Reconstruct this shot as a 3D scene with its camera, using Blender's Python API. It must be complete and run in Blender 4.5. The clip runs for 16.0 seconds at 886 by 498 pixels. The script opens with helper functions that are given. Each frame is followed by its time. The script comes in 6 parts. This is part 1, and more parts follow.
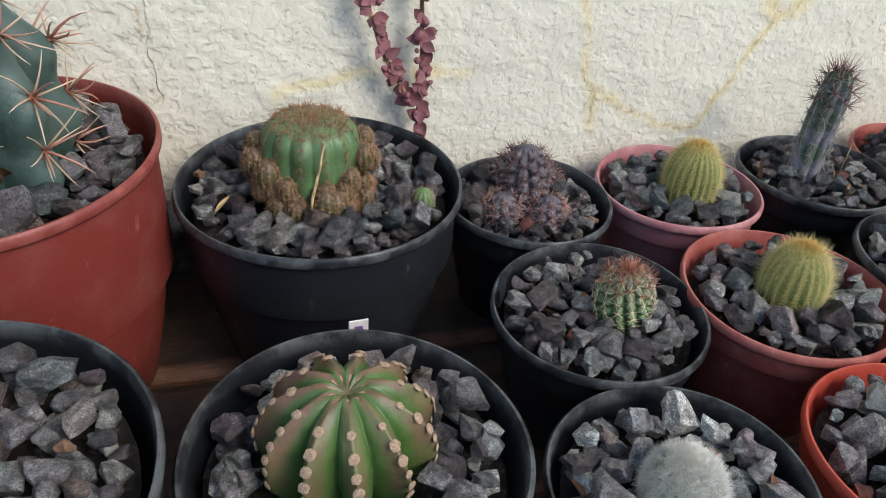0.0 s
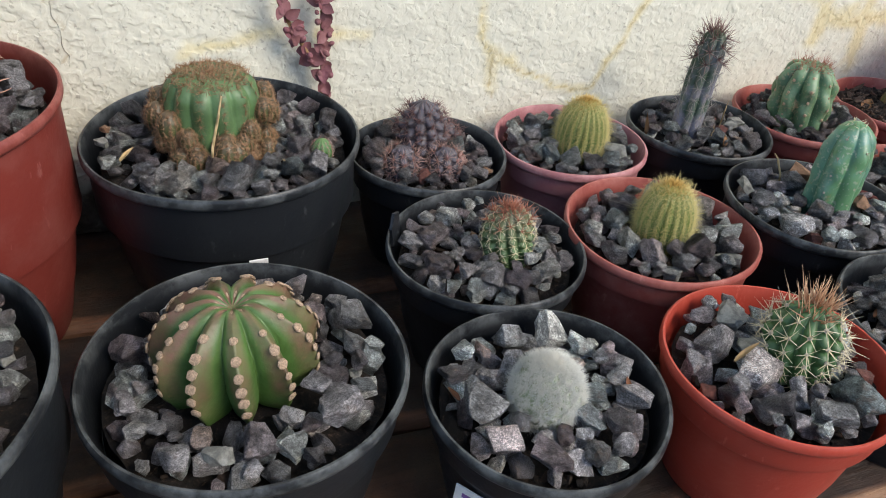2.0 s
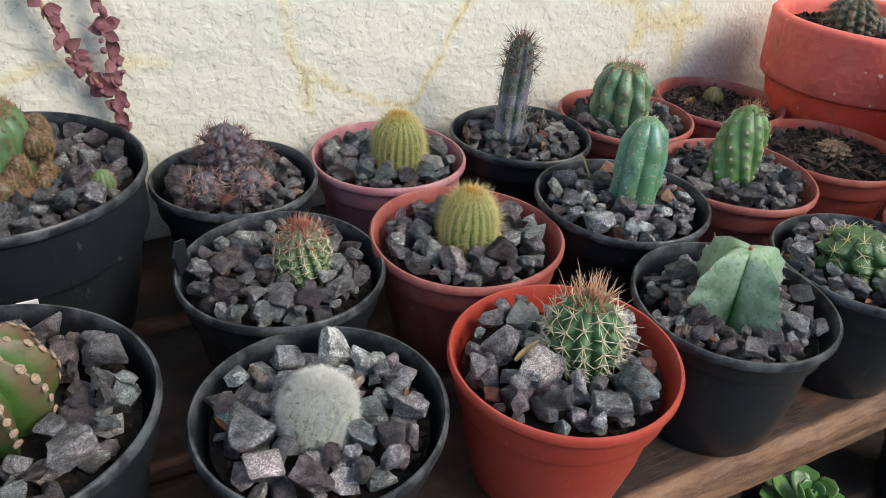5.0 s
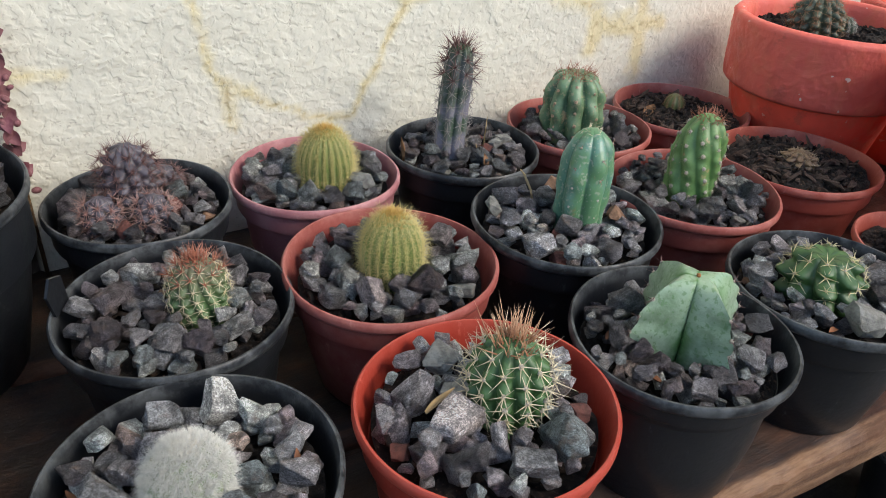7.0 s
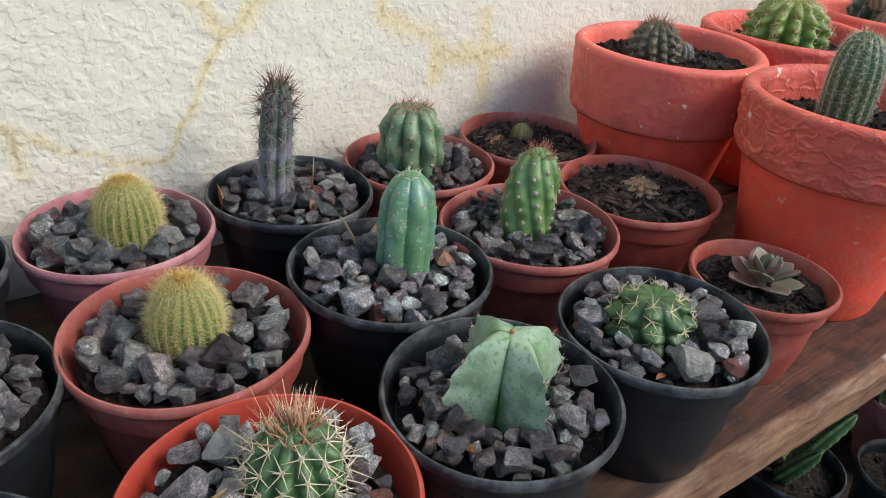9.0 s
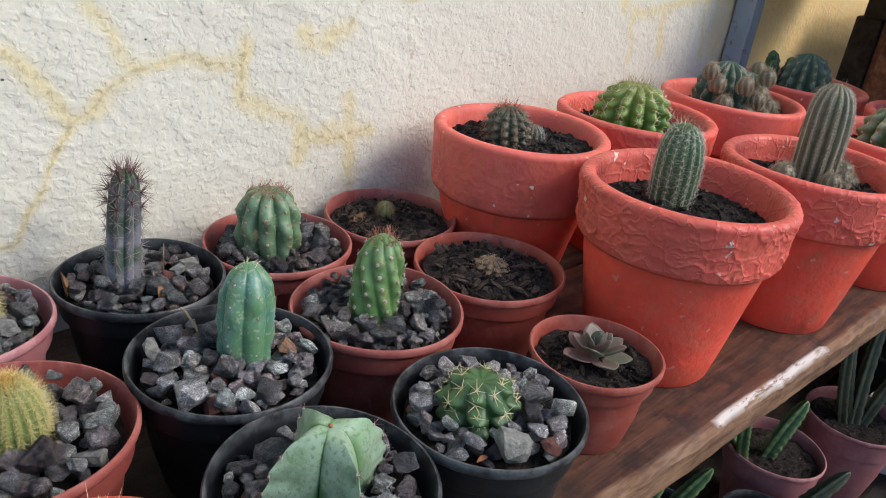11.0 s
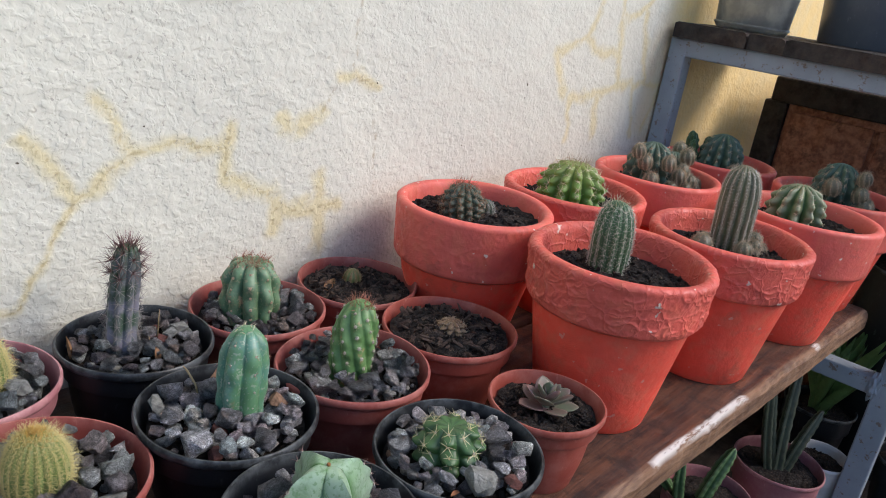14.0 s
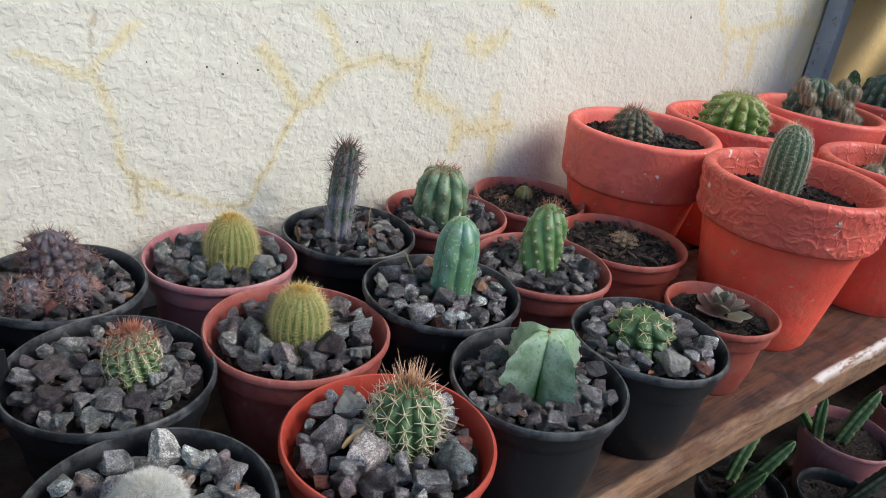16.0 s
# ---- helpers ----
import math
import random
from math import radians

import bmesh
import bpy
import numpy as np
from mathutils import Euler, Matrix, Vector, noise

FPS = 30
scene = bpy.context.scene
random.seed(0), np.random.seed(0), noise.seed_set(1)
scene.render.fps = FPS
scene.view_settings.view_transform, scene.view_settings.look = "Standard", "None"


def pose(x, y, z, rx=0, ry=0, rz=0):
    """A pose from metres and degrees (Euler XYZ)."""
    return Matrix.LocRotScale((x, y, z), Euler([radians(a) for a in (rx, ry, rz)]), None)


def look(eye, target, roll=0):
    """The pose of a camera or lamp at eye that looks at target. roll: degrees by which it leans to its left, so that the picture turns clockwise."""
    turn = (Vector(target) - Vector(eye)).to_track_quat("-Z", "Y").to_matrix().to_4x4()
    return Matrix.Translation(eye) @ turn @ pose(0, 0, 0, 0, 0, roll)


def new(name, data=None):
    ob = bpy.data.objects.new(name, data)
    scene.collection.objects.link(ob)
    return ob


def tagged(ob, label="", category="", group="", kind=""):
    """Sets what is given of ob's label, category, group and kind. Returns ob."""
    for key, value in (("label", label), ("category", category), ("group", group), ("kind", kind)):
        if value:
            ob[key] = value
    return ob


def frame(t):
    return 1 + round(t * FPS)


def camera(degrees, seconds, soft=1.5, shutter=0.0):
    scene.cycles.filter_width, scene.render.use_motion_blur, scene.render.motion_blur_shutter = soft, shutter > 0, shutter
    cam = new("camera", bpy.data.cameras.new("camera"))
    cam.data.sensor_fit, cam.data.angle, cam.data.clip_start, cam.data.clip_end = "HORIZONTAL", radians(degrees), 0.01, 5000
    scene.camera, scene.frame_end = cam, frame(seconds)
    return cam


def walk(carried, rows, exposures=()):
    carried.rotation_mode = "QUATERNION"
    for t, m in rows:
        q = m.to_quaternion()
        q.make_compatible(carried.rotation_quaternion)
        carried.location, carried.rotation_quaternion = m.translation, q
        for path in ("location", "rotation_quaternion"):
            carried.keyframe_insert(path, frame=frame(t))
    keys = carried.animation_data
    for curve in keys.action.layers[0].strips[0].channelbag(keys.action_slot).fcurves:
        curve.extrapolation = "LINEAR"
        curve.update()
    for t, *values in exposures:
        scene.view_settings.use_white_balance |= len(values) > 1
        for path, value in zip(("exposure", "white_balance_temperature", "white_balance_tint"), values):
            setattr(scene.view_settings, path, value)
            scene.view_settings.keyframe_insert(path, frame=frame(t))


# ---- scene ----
import itertools

cam = camera(61.0, 16.0, soft=1.0)
PATH = [
    (0, (0.006, 0.048, 0.323), (0.579, 1.583, -0.824), 4.4),
    (0.5, (0.01, 0.023, 0.324), (0.601, 1.55, -0.826), 4.7),
    (1, (0.015, 0.009, 0.321), (0.648, 1.513, -0.835), 5.2),
    (1.5, (0.015, 0.004, 0.321), (0.671, 1.497, -0.837), 5.3),
    (2, (0.022, 0.0, 0.32), (0.714, 1.478, -0.836), 5.6),
    (2.5, (0.031, -0.004, 0.319), (0.77, 1.454, -0.834), 5.8),
    (3, (0.044, -0.012, 0.319), (0.821, 1.429, -0.83), 5.8),
    (3.5, (0.054, -0.02, 0.32), (0.862, 1.408, -0.823), 5.7),
    (4, (0.065, -0.027, 0.319), (0.903, 1.396, -0.81), 5.6),
    (4.2, (0.069, -0.029, 0.32), (0.922, 1.393, -0.798), 5.3),
    (6.3, (0.13, -0.021, 0.307), (1.016, 1.421, -0.758), 3.9),
    (6.5, (0.134, -0.018, 0.308), (1.02, 1.421, -0.762), 3.8),
    (7, (0.146, -0.009, 0.303), (1.051, 1.422, -0.761), 3.9),
    (7.5, (0.167, -0.001, 0.294), (1.155, 1.38, -0.763), 5.2),
    (8, (0.184, -0.002, 0.294), (1.231, 1.342, -0.753), 5.7),
    (8.2, (0.188, -0.001, 0.296), (1.258, 1.338, -0.735), 5.6),
    (10.3, (0.246, -0.017, 0.315), (1.466, 1.248, -0.639), 6.0),
    (10.5, (0.248, -0.02, 0.318), (1.505, 1.228, -0.61), 6.6),
    (11, (0.237, -0.036, 0.337), (1.557, 1.19, -0.53), 7.4),
    (11.5, (0.223, -0.054, 0.356), (1.61, 1.135, -0.458), 8.0),
    (12, (0.212, -0.067, 0.368), (1.664, 1.085, -0.383), 8.7),
    (12.5, (0.196, -0.074, 0.383), (1.68, 1.074, -0.31), 8.9),
    (13, (0.18, -0.078, 0.389), (1.684, 1.065, -0.27), 8.9),
    (13.5, (0.177, -0.076, 0.382), (1.679, 1.068, -0.277), 8.6),
    (14, (0.175, -0.063, 0.365), (1.639, 1.108, -0.331), 8.7),
    (14.5, (0.16, -0.057, 0.349), (1.568, 1.152, -0.395), 9.2),
    (15, (0.141, -0.053, 0.338), (1.485, 1.202, -0.449), 9.1),
    (15.5, (0.114, -0.057, 0.334), (1.409, 1.221, -0.498), 8.8),
    (16, (0.083, -0.058, 0.338), (1.34, 1.252, -0.503), 8.3),
]
walk(cam, [(t, look(eye, target, roll)) for t, eye, target, roll in PATH],
     [(0, 0.84, 6500, 10), (1.5, 0.96, 6650, 9), (3.5, 0.95, 6650, 9), (7, 0.9, 6650, 10), (11, 0.81, 6450, 12), (13.5, 0.76, 6300, 14), (16, 0.81, 6450, 11)])

# ---- world and light ----
world = bpy.data.worlds.new("world")
scene.world = world
world.use_nodes = True
SUN_TURN, SUN_HEIGHT = 145.0, 41.0   # compass turn from north (y), and height, in degrees
wn = world.node_tree.nodes
sky = wn.new("ShaderNodeTexSky")
sky.sky_type, sky.sun_disc = "NISHITA", False
sky.sun_elevation, sky.sun_rotation = radians(SUN_HEIGHT), radians(SUN_TURN)
world.node_tree.links.new(sky.outputs[0], wn["Background"].inputs[0])
wn["Background"].inputs[1].default_value = 0.15
sun = new("sun", bpy.data.lights.new("sun", "SUN"))
sun.data.energy, sun.data.angle, sun.data.color = 1.45, radians(26), (1.0, 0.91, 0.8)
a, h = radians(SUN_TURN), radians(SUN_HEIGHT)
sun.matrix_world = look((math.sin(a) * math.cos(h) * 5, math.cos(a) * math.cos(h) * 5, math.sin(h) * 5), (0, 0, 0))
scene.view_settings.exposure = 0.85


# ---- materials ----
class Nodes:
    """A node material with short ways to add nodes."""

    def __init__(self, name, rough=0.6, metal=0.0):
        self.m = bpy.data.materials.new(name)
        self.m.use_nodes = True
        self.t = self.m.node_tree
        self.b = self.t.nodes["Principled BSDF"]
        self.b.inputs["Roughness"].default_value = rough
        self.b.inputs["Metallic"].default_value = metal
        self.co = self.t.nodes.new("ShaderNodeTexCoord").outputs["Object"]

    def put(self, a, b):
        if hasattr(a, "is_output"):
            self.t.links.new(a, b)
        else:
            b.default_value = (*a, 1) if isinstance(a, tuple) and len(a) == 3 and b.type == "RGBA" else a

    def noise(self, scale, detail=4, rough=0.6, co=None, kind="ShaderNodeTexNoise"):
        n = self.t.nodes.new(kind)
        self.put(co or self.co, n.inputs["Vector"])
        n.inputs["Scale"].default_value = scale
        if kind == "ShaderNodeTexNoise":
            n.inputs["Detail"].default_value, n.inputs["Roughness"].default_value = detail, rough
        m = self.t.nodes.new("ShaderNodeMath")
        m.operation, m.use_clamp = "MULTIPLY_ADD", True
        m.inputs[1].default_value, m.inputs[2].default_value = 2.0, -0.5
        self.put(n.outputs[0], m.inputs[0])
        return m.outputs[0]

    def stretched(self, x, y, z, co=None):
        n = self.t.nodes.new("ShaderNodeMapping")
        self.put(co or self.co, n.inputs["Vector"])
        n.inputs["Scale"].default_value = (x, y, z)
        return n.outputs[0]

    def shifted(self, amount=7.0):
        """Object coordinates moved by each object's own random number."""
        info = self.t.nodes.new("ShaderNodeObjectInfo")
        n = self.t.nodes.new("ShaderNodeVectorMath")
        n.operation = "MULTIPLY_ADD"
        self.put(info.outputs["Random"], n.inputs[0])
        n.inputs[1].default_value = (amount, amount * 1.7, amount * 2.3)
        self.put(self.co, n.inputs[2])
        return n.outputs[0], info.outputs["Random"]

    def ramp(self, f, *stops):
        n = self.t.nodes.new("ShaderNodeValToRGB")
        self.put(f, n.inputs[0])
        e = n.color_ramp.elements
        e[0].position, e[1].position = stops[0][0], stops[-1][0]
        for at, _ in stops[1:-1]:
            e.new(at)
        for q, (_, c) in zip(e, stops):
            q.color = (c, c, c, 1) if isinstance(c, (int, float)) else (*c, 1)
        return n.outputs[0]

    def mix(self, f, a, b, blend="MIX"):
        n = self.t.nodes.new("ShaderNodeMix")
        n.data_type, n.blend_type = "RGBA", blend
        self.put(f, n.inputs[0]), self.put(a, n.inputs[6]), self.put(b, n.inputs[7])
        return n.outputs[2]

    def math(self, op, a, b=0.0):
        n = self.t.nodes.new("ShaderNodeMath")
        n.operation = op
        self.put(a, n.inputs[0]), self.put(b, n.inputs[1])
        return n.outputs[0]

    def attr(self, name):
        n = self.t.nodes.new("ShaderNodeAttribute")
        n.attribute_name = name
        return n.outputs["Fac"]

    def island(self):
        return self.t.nodes.new("ShaderNodeNewGeometry").outputs["Random Per Island"]

    def color(self, c):
        self.put(c, self.b.inputs["Base Color"])
        return self

    def rough(self, c):
        self.put(c, self.b.inputs["Roughness"])
        return self

    def bump(self, f, strength, distance):
        n = self.t.nodes.new("ShaderNodeBump")
        n.inputs["Strength"].default_value, n.inputs["Distance"].default_value = strength, distance
        self.put(f, n.inputs["Height"])
        if self.b.inputs["Normal"].is_linked:
            self.put(self.b.inputs["Normal"].links[0].from_socket, n.inputs["Normal"])
        self.put(n.outputs[0], self.b.inputs["Normal"])
        return self


def plastic(name, color, dust, rough=0.42, amount=0.5, wear=0.3):
    """Scuffed nursery-pot plastic with dust and pale scratches."""
    n = Nodes(name, rough)
    n.b.inputs["Specular IOR Level"].default_value = 0.34
    co, rnd = n.shifted()
    d = n.ramp(n.noise(38, 6, 0.7, co), (0.45, 0.0), (0.8, amount))
    s = n.ramp(n.noise(1, 5, 0.75, n.stretched(160, 160, 60, co)), (0.72, 0.0), (0.92, 0.42))
    c = n.mix(rnd, color, tuple(v * 0.8 for v in color))
    c = n.mix(d, c, dust)
    lip = n.math("MULTIPLY", n.attr("worn"), n.ramp(n.noise(55, 5, 0.7, co), (0.35, 0.03), (0.68, wear)))
    c = n.mix(lip, c, tuple(min(1, v * 1.7 + 0.02) for v in dust))
    n.color(n.mix(s, c, tuple(min(1, v * 1.5 + 0.03) for v in dust)))
    n.rough(n.ramp(n.noise(60, 4, 0.6, co), (0.3, rough - 0.01), (0.7, rough + 0.05)))
    return n.bump(n.noise(300, 3, 0.6, co), 0.15, 0.0006).m


black_plastic = plastic("black_plastic", (0.0135, 0.0155, 0.0185), (0.05, 0.056, 0.058), 0.32, 0.1, 0.75)
deep_red_plastic = plastic("deep_red_plastic", (0.185, 0.032, 0.024), (0.25, 0.085, 0.07), 0.42, 0.3, 0.3)
red_plastic = plastic("red_plastic", (0.34, 0.07, 0.048), (0.42, 0.16, 0.125), 0.42, 0.45, 0.2)
bright_plastic = plastic("bright_red_plastic", (0.4, 0.05, 0.031), (0.44, 0.11, 0.075), 0.36, 0.2, 0.12)
maroon_plastic = plastic("faded_red_plastic", (0.3, 0.072, 0.058), (0.4, 0.17, 0.14), 0.45, 0.4, 0.2)
pink_plastic = plastic("pink_plastic", (0.36, 0.14, 0.15), (0.42, 0.24, 0.23), 0.45, 0.4)
slate_plastic = plastic("slate_plastic", (0.08, 0.09, 0.11), (0.13, 0.135, 0.15), 0.3, 0.2, 0.5)
white_plastic = plastic("white_plastic", (0.62, 0.63, 0.62), (0.4, 0.38, 0.35), 0.4, 0.4)


def terracotta(name, color, flake, cracked=False):
    """Thick red paint on clay, with chips and dark smudges."""
    n = Nodes(name, 0.55)
    co, rnd = n.shifted()
    c = n.mix(n.ramp(n.noise(9, 5, 0.6, co), (0.35, 0.0), (0.7, 1.0)), color, tuple(v * 0.74 for v in color))
    c = n.mix(n.ramp(n.noise(26, 6, 0.7, co), (0.66, 0.0), (0.84, 0.35)), c, (0.16, 0.05, 0.035))
    c = n.mix(n.ramp(n.noise(55, 3, 0.5, co), (0.5, 0.0), (0.75, 0.35)), c, (0.62, 0.16, 0.09))
    chips = n.ramp(n.noise(120, 2, 0.5, co), (0.93, 0.0), (0.94, flake))
    n.color(n.mix(chips, c, (0.7, 0.52, 0.44)))
    n.rough(n.ramp(n.noise(80, 4, 0.6, co), (0.3, 0.42), (0.75, 0.75)))
    if cracked:
        v = n.t.nodes.new("ShaderNodeTexVoronoi")
        v.feature = "DISTANCE_TO_EDGE"
        v.inputs["Scale"].default_value = 62
        w = n.t.nodes.new("ShaderNodeVectorMath")
        w.operation = "MULTIPLY_ADD"
        q = n.t.nodes.new("ShaderNodeTexNoise")
        q.inputs["Scale"].default_value, q.inputs["Detail"].default_value = 45, 4
        n.put(co, q.inputs["Vector"])
        n.put(q.outputs["Color"], w.inputs[0])
        w.inputs[1].default_value = (0.03, 0.03, 0.03)
        n.put(co, w.inputs[2])
        n.put(w.outputs[0], v.inputs["Vector"])
        n.bump(n.ramp(v.outputs["Distance"], (0.0, 1.0), (0.06, 0.35), (0.16, 0.0), (0.5, 0.25)), 0.42, 0.0016)
    return n.bump(n.noise(170, 5, 0.65, co), 0.3, 0.0012).bump(n.noise(25, 4, 0.6, co), 0.3, 0.003).m


clay_paint = terracotta("red_painted_clay", (0.87, 0.1, 0.057), 0.4)
clay_rim = terracotta("faded_red_painted_clay", (0.74, 0.138, 0.102), 1.0)
rough_rim = terracotta("flaking_red_painted_clay", (0.76, 0.126, 0.088), 1.0, True)


def make_soil(name, crumbs=False):
    n = Nodes(name, 0.95)
    c = n.ramp(n.noise(260, 8, 0.75), (0.3, (0.009, 0.0065, 0.005)), (0.56, (0.022, 0.015, 0.011)), (0.7, (0.055, 0.034, 0.023)), (0.84, (0.2, 0.13, 0.09)))
    n.color(n.mix(n.ramp(n.island(), (0.75, 0.0), (1.0, 0.6)), c, (0.13, 0.08, 0.052)) if crumbs else c)
    return n.bump(n.noise(420, 8, 0.75), 1.0, 0.003).m


soil_mat, litter_mat = make_soil("dark_soil"), make_soil("soil_crumbs", True)


def make_stone(name, gain, warm):
    """Crushed stone, each piece a little different: dusty grey, bluish, greenish, plum or brown."""
    n = Nodes(name, 0.7)
    co, rnd = n.shifted(11.0)
    tone = lambda r, g, b: (r * gain * (0.97 + warm), g * gain, b * gain * (1.02 - warm * 0.5))
    base = n.ramp(rnd, (0.0, tone(0.05, 0.044, 0.046)), (0.14, tone(0.125, 0.125, 0.125)), (0.27, tone(0.07, 0.056, 0.06)), (0.4, tone(0.19, 0.185, 0.184)), (0.5, tone(0.105, 0.083, 0.088)),
                  (0.6, tone(0.27, 0.28, 0.26)), (0.7, tone(0.1, 0.115, 0.115)), (0.8, tone(0.165, 0.125, 0.125)), (0.89, tone(0.29, 0.3, 0.275)), (0.96, tone(0.15, 0.105, 0.085)), (1.0, tone(0.06, 0.056, 0.06)))
    patch = n.ramp(n.noise(1.3, 4, 0.55, co), (0.3, 0.55), (0.5, 1.0), (0.72, 1.5))
    c = n.mix(1.0, base, patch, "MULTIPLY")
    vein = n.ramp(n.noise(4.5, 8, 0.75, n.stretched(1, 1, 2.2, co)), (0.3, 0.55), (0.5, 1.0), (0.68, 1.6))
    c = n.mix(1.0, c, vein, "MULTIPLY")
    grain = n.ramp(n.noise(26, 3, 0.75, co), (0.3, 0.5), (0.5, 1.0), (0.7, 1.85))
    c = n.mix(1.0, c, grain, "MULTIPLY")
    n.color(n.mix(n.ramp(n.noise(2.1, 5, 0.7, co), (0.6, 0.0), (0.8, 0.4)), c, tone(0.16, 0.105, 0.075)))
    n.rough(n.ramp(n.noise(5, 4, 0.6, co), (0.3, 0.42), (0.7, 0.75)))
    return n.bump(n.noise(3.2, 8, 0.75, co), 1.0, 0.16).bump(n.noise(15, 4, 0.7, co), 0.8, 0.03).m


dark_stone_mat = make_stone("dark_crushed_stone", 0.88, 0.01)
stone_mat = make_stone("grey_crushed_stone", 1.12, 0.01)
pale_mat = make_stone("pale_crushed_stone", 1.8, 0.0)


def chip_mat(name, color):
    n = Nodes(name, 0.75)
    co, rnd = n.shifted()
    n.color(n.mix(n.ramp(n.noise(3, 5, 0.7, co), (0.3, 0.0), (0.7, 1.0)), color, tuple(v * 0.5 for v in color)))
    return n.bump(n.noise(6, 5, 0.7, co), 0.5, 0.1).m


tan_stone = chip_mat("tan_stone", (0.3, 0.17, 0.1))
rust_stone = chip_mat("rust_red_stone", (0.17, 0.06, 0.045))
pale_stone = chip_mat("pale_stone", (0.3, 0.3, 0.27))


def skin(name, groove, crest, top=None, spots=None, scar=(0.24, 0.17, 0.09), scars=0.25, rough=0.45, bloom=None, edge=(0.35, 0.95), fade=False):
    """Cactus skin: one green in the grooves, another on the crests, corky scars and a bloom of wax."""
    n = Nodes(name, rough)
    co, rnd = n.shifted(3.0)
    mask = n.ramp(n.attr("crest"), (edge[0], 0.0), (edge[1], 1.0))
    if fade:
        mask = n.math("MULTIPLY", mask, n.ramp(n.math("ADD", n.attr("tall"), n.math("MULTIPLY", n.noise(60, 3, 0.6, co), 0.3)), (0.18, 0.0), (0.65, 1.0)))
    c = n.mix(mask, groove, crest)
    c = n.mix(n.ramp(n.noise(70, 5, 0.65, co), (0.35, 0.0), (0.7, 0.5)), c, tuple(v * 0.55 for v in groove))
    c = n.mix(n.ramp(n.noise(26, 5, 0.7, co), (0.45, 0.0), (0.85, 0.45)), c, tuple(min(1, v * 1.5 + 0.02) for v in groove))
    if bloom:
        c = n.mix(n.ramp(n.noise(45, 5, 0.6, co), (0.4, 0.0), (0.62, 0.75)), c, bloom)
    if top:
        c = n.mix(n.ramp(n.attr("tall"), (0.45, 0.0), (0.95, 0.9)), c, top)
    if spots:
        c = n.mix(n.ramp(n.noise(420, 3, 0.6, co), (0.66, 0.0), (0.72, 0.75)), c, spots)
    c = n.mix(n.ramp(n.noise(90, 5, 0.7, co), (0.74, 0.0), (0.84, scars)), c, scar)
    n.color(c)
    n.b.inputs["Subsurface Weight"].default_value = 0.06
    n.b.inputs["Subsurface Radius"].default_value = (0.004, 0.006, 0.002)
    return n.bump(n.noise(160, 4, 0.6, co), 0.25, 0.0012).m


def spine_mat(name, base, tip=None):
    n = Nodes(name, 0.55)
    r = n.island()
    c = n.mix(r, base, tuple(v * 0.62 for v in base))
    if tip:
        c = n.mix(n.attr("tall"), c, tip)
    n.color(c)
    return n.m


yellow_spines = spine_mat("golden_spines", (0.6, 0.5, 0.18), (0.75, 0.66, 0.32))
gold_tuft = spine_mat("orange_gold_spines", (0.55, 0.32, 0.07), (0.66, 0.46, 0.14))
white_spines = spine_mat("white_hair_spines", (0.52, 0.52, 0.46), (0.76, 0.76, 0.7))
cream_spines = spine_mat("cream_spines", (0.7, 0.6, 0.38), (0.78, 0.68, 0.5))
red_spines = spine_mat("red_brown_spines", (0.31, 0.09, 0.05), (0.44, 0.2, 0.13))
brown_spines = spine_mat("brown_spines", (0.2, 0.11, 0.052), (0.3, 0.19, 0.1))
dark_spines = spine_mat("dark_purple_spines", (0.11, 0.05, 0.045), (0.26, 0.15, 0.13))
rusty_spines = spine_mat("rusty_spines", (0.22, 0.115, 0.06), (0.42, 0.26, 0.14))
pale_needles = spine_mat("pale_needles", (0.56, 0.52, 0.42), (0.74, 0.69, 0.58))
tan_spines = spine_mat("tan_spines", (0.4, 0.3, 0.19), (0.56, 0.45, 0.32))
grey_spines = spine_mat("grey_spines", (0.3, 0.27, 0.24), (0.4, 0.36, 0.32))
pink_spines = spine_mat("pinkish_spines", (0.28, 0.12, 0.1), (0.55, 0.4, 0.34))
straw = chip_mat("dry_straw", (0.5, 0.36, 0.18))
dry_leaf = chip_mat("dry_brown_leaf", (0.24, 0.12, 0.05))
areole_mat = chip_mat("beige_areole", (0.58, 0.41, 0.28))
pale_areole = chip_mat("pale_areole", (0.62, 0.56, 0.46))


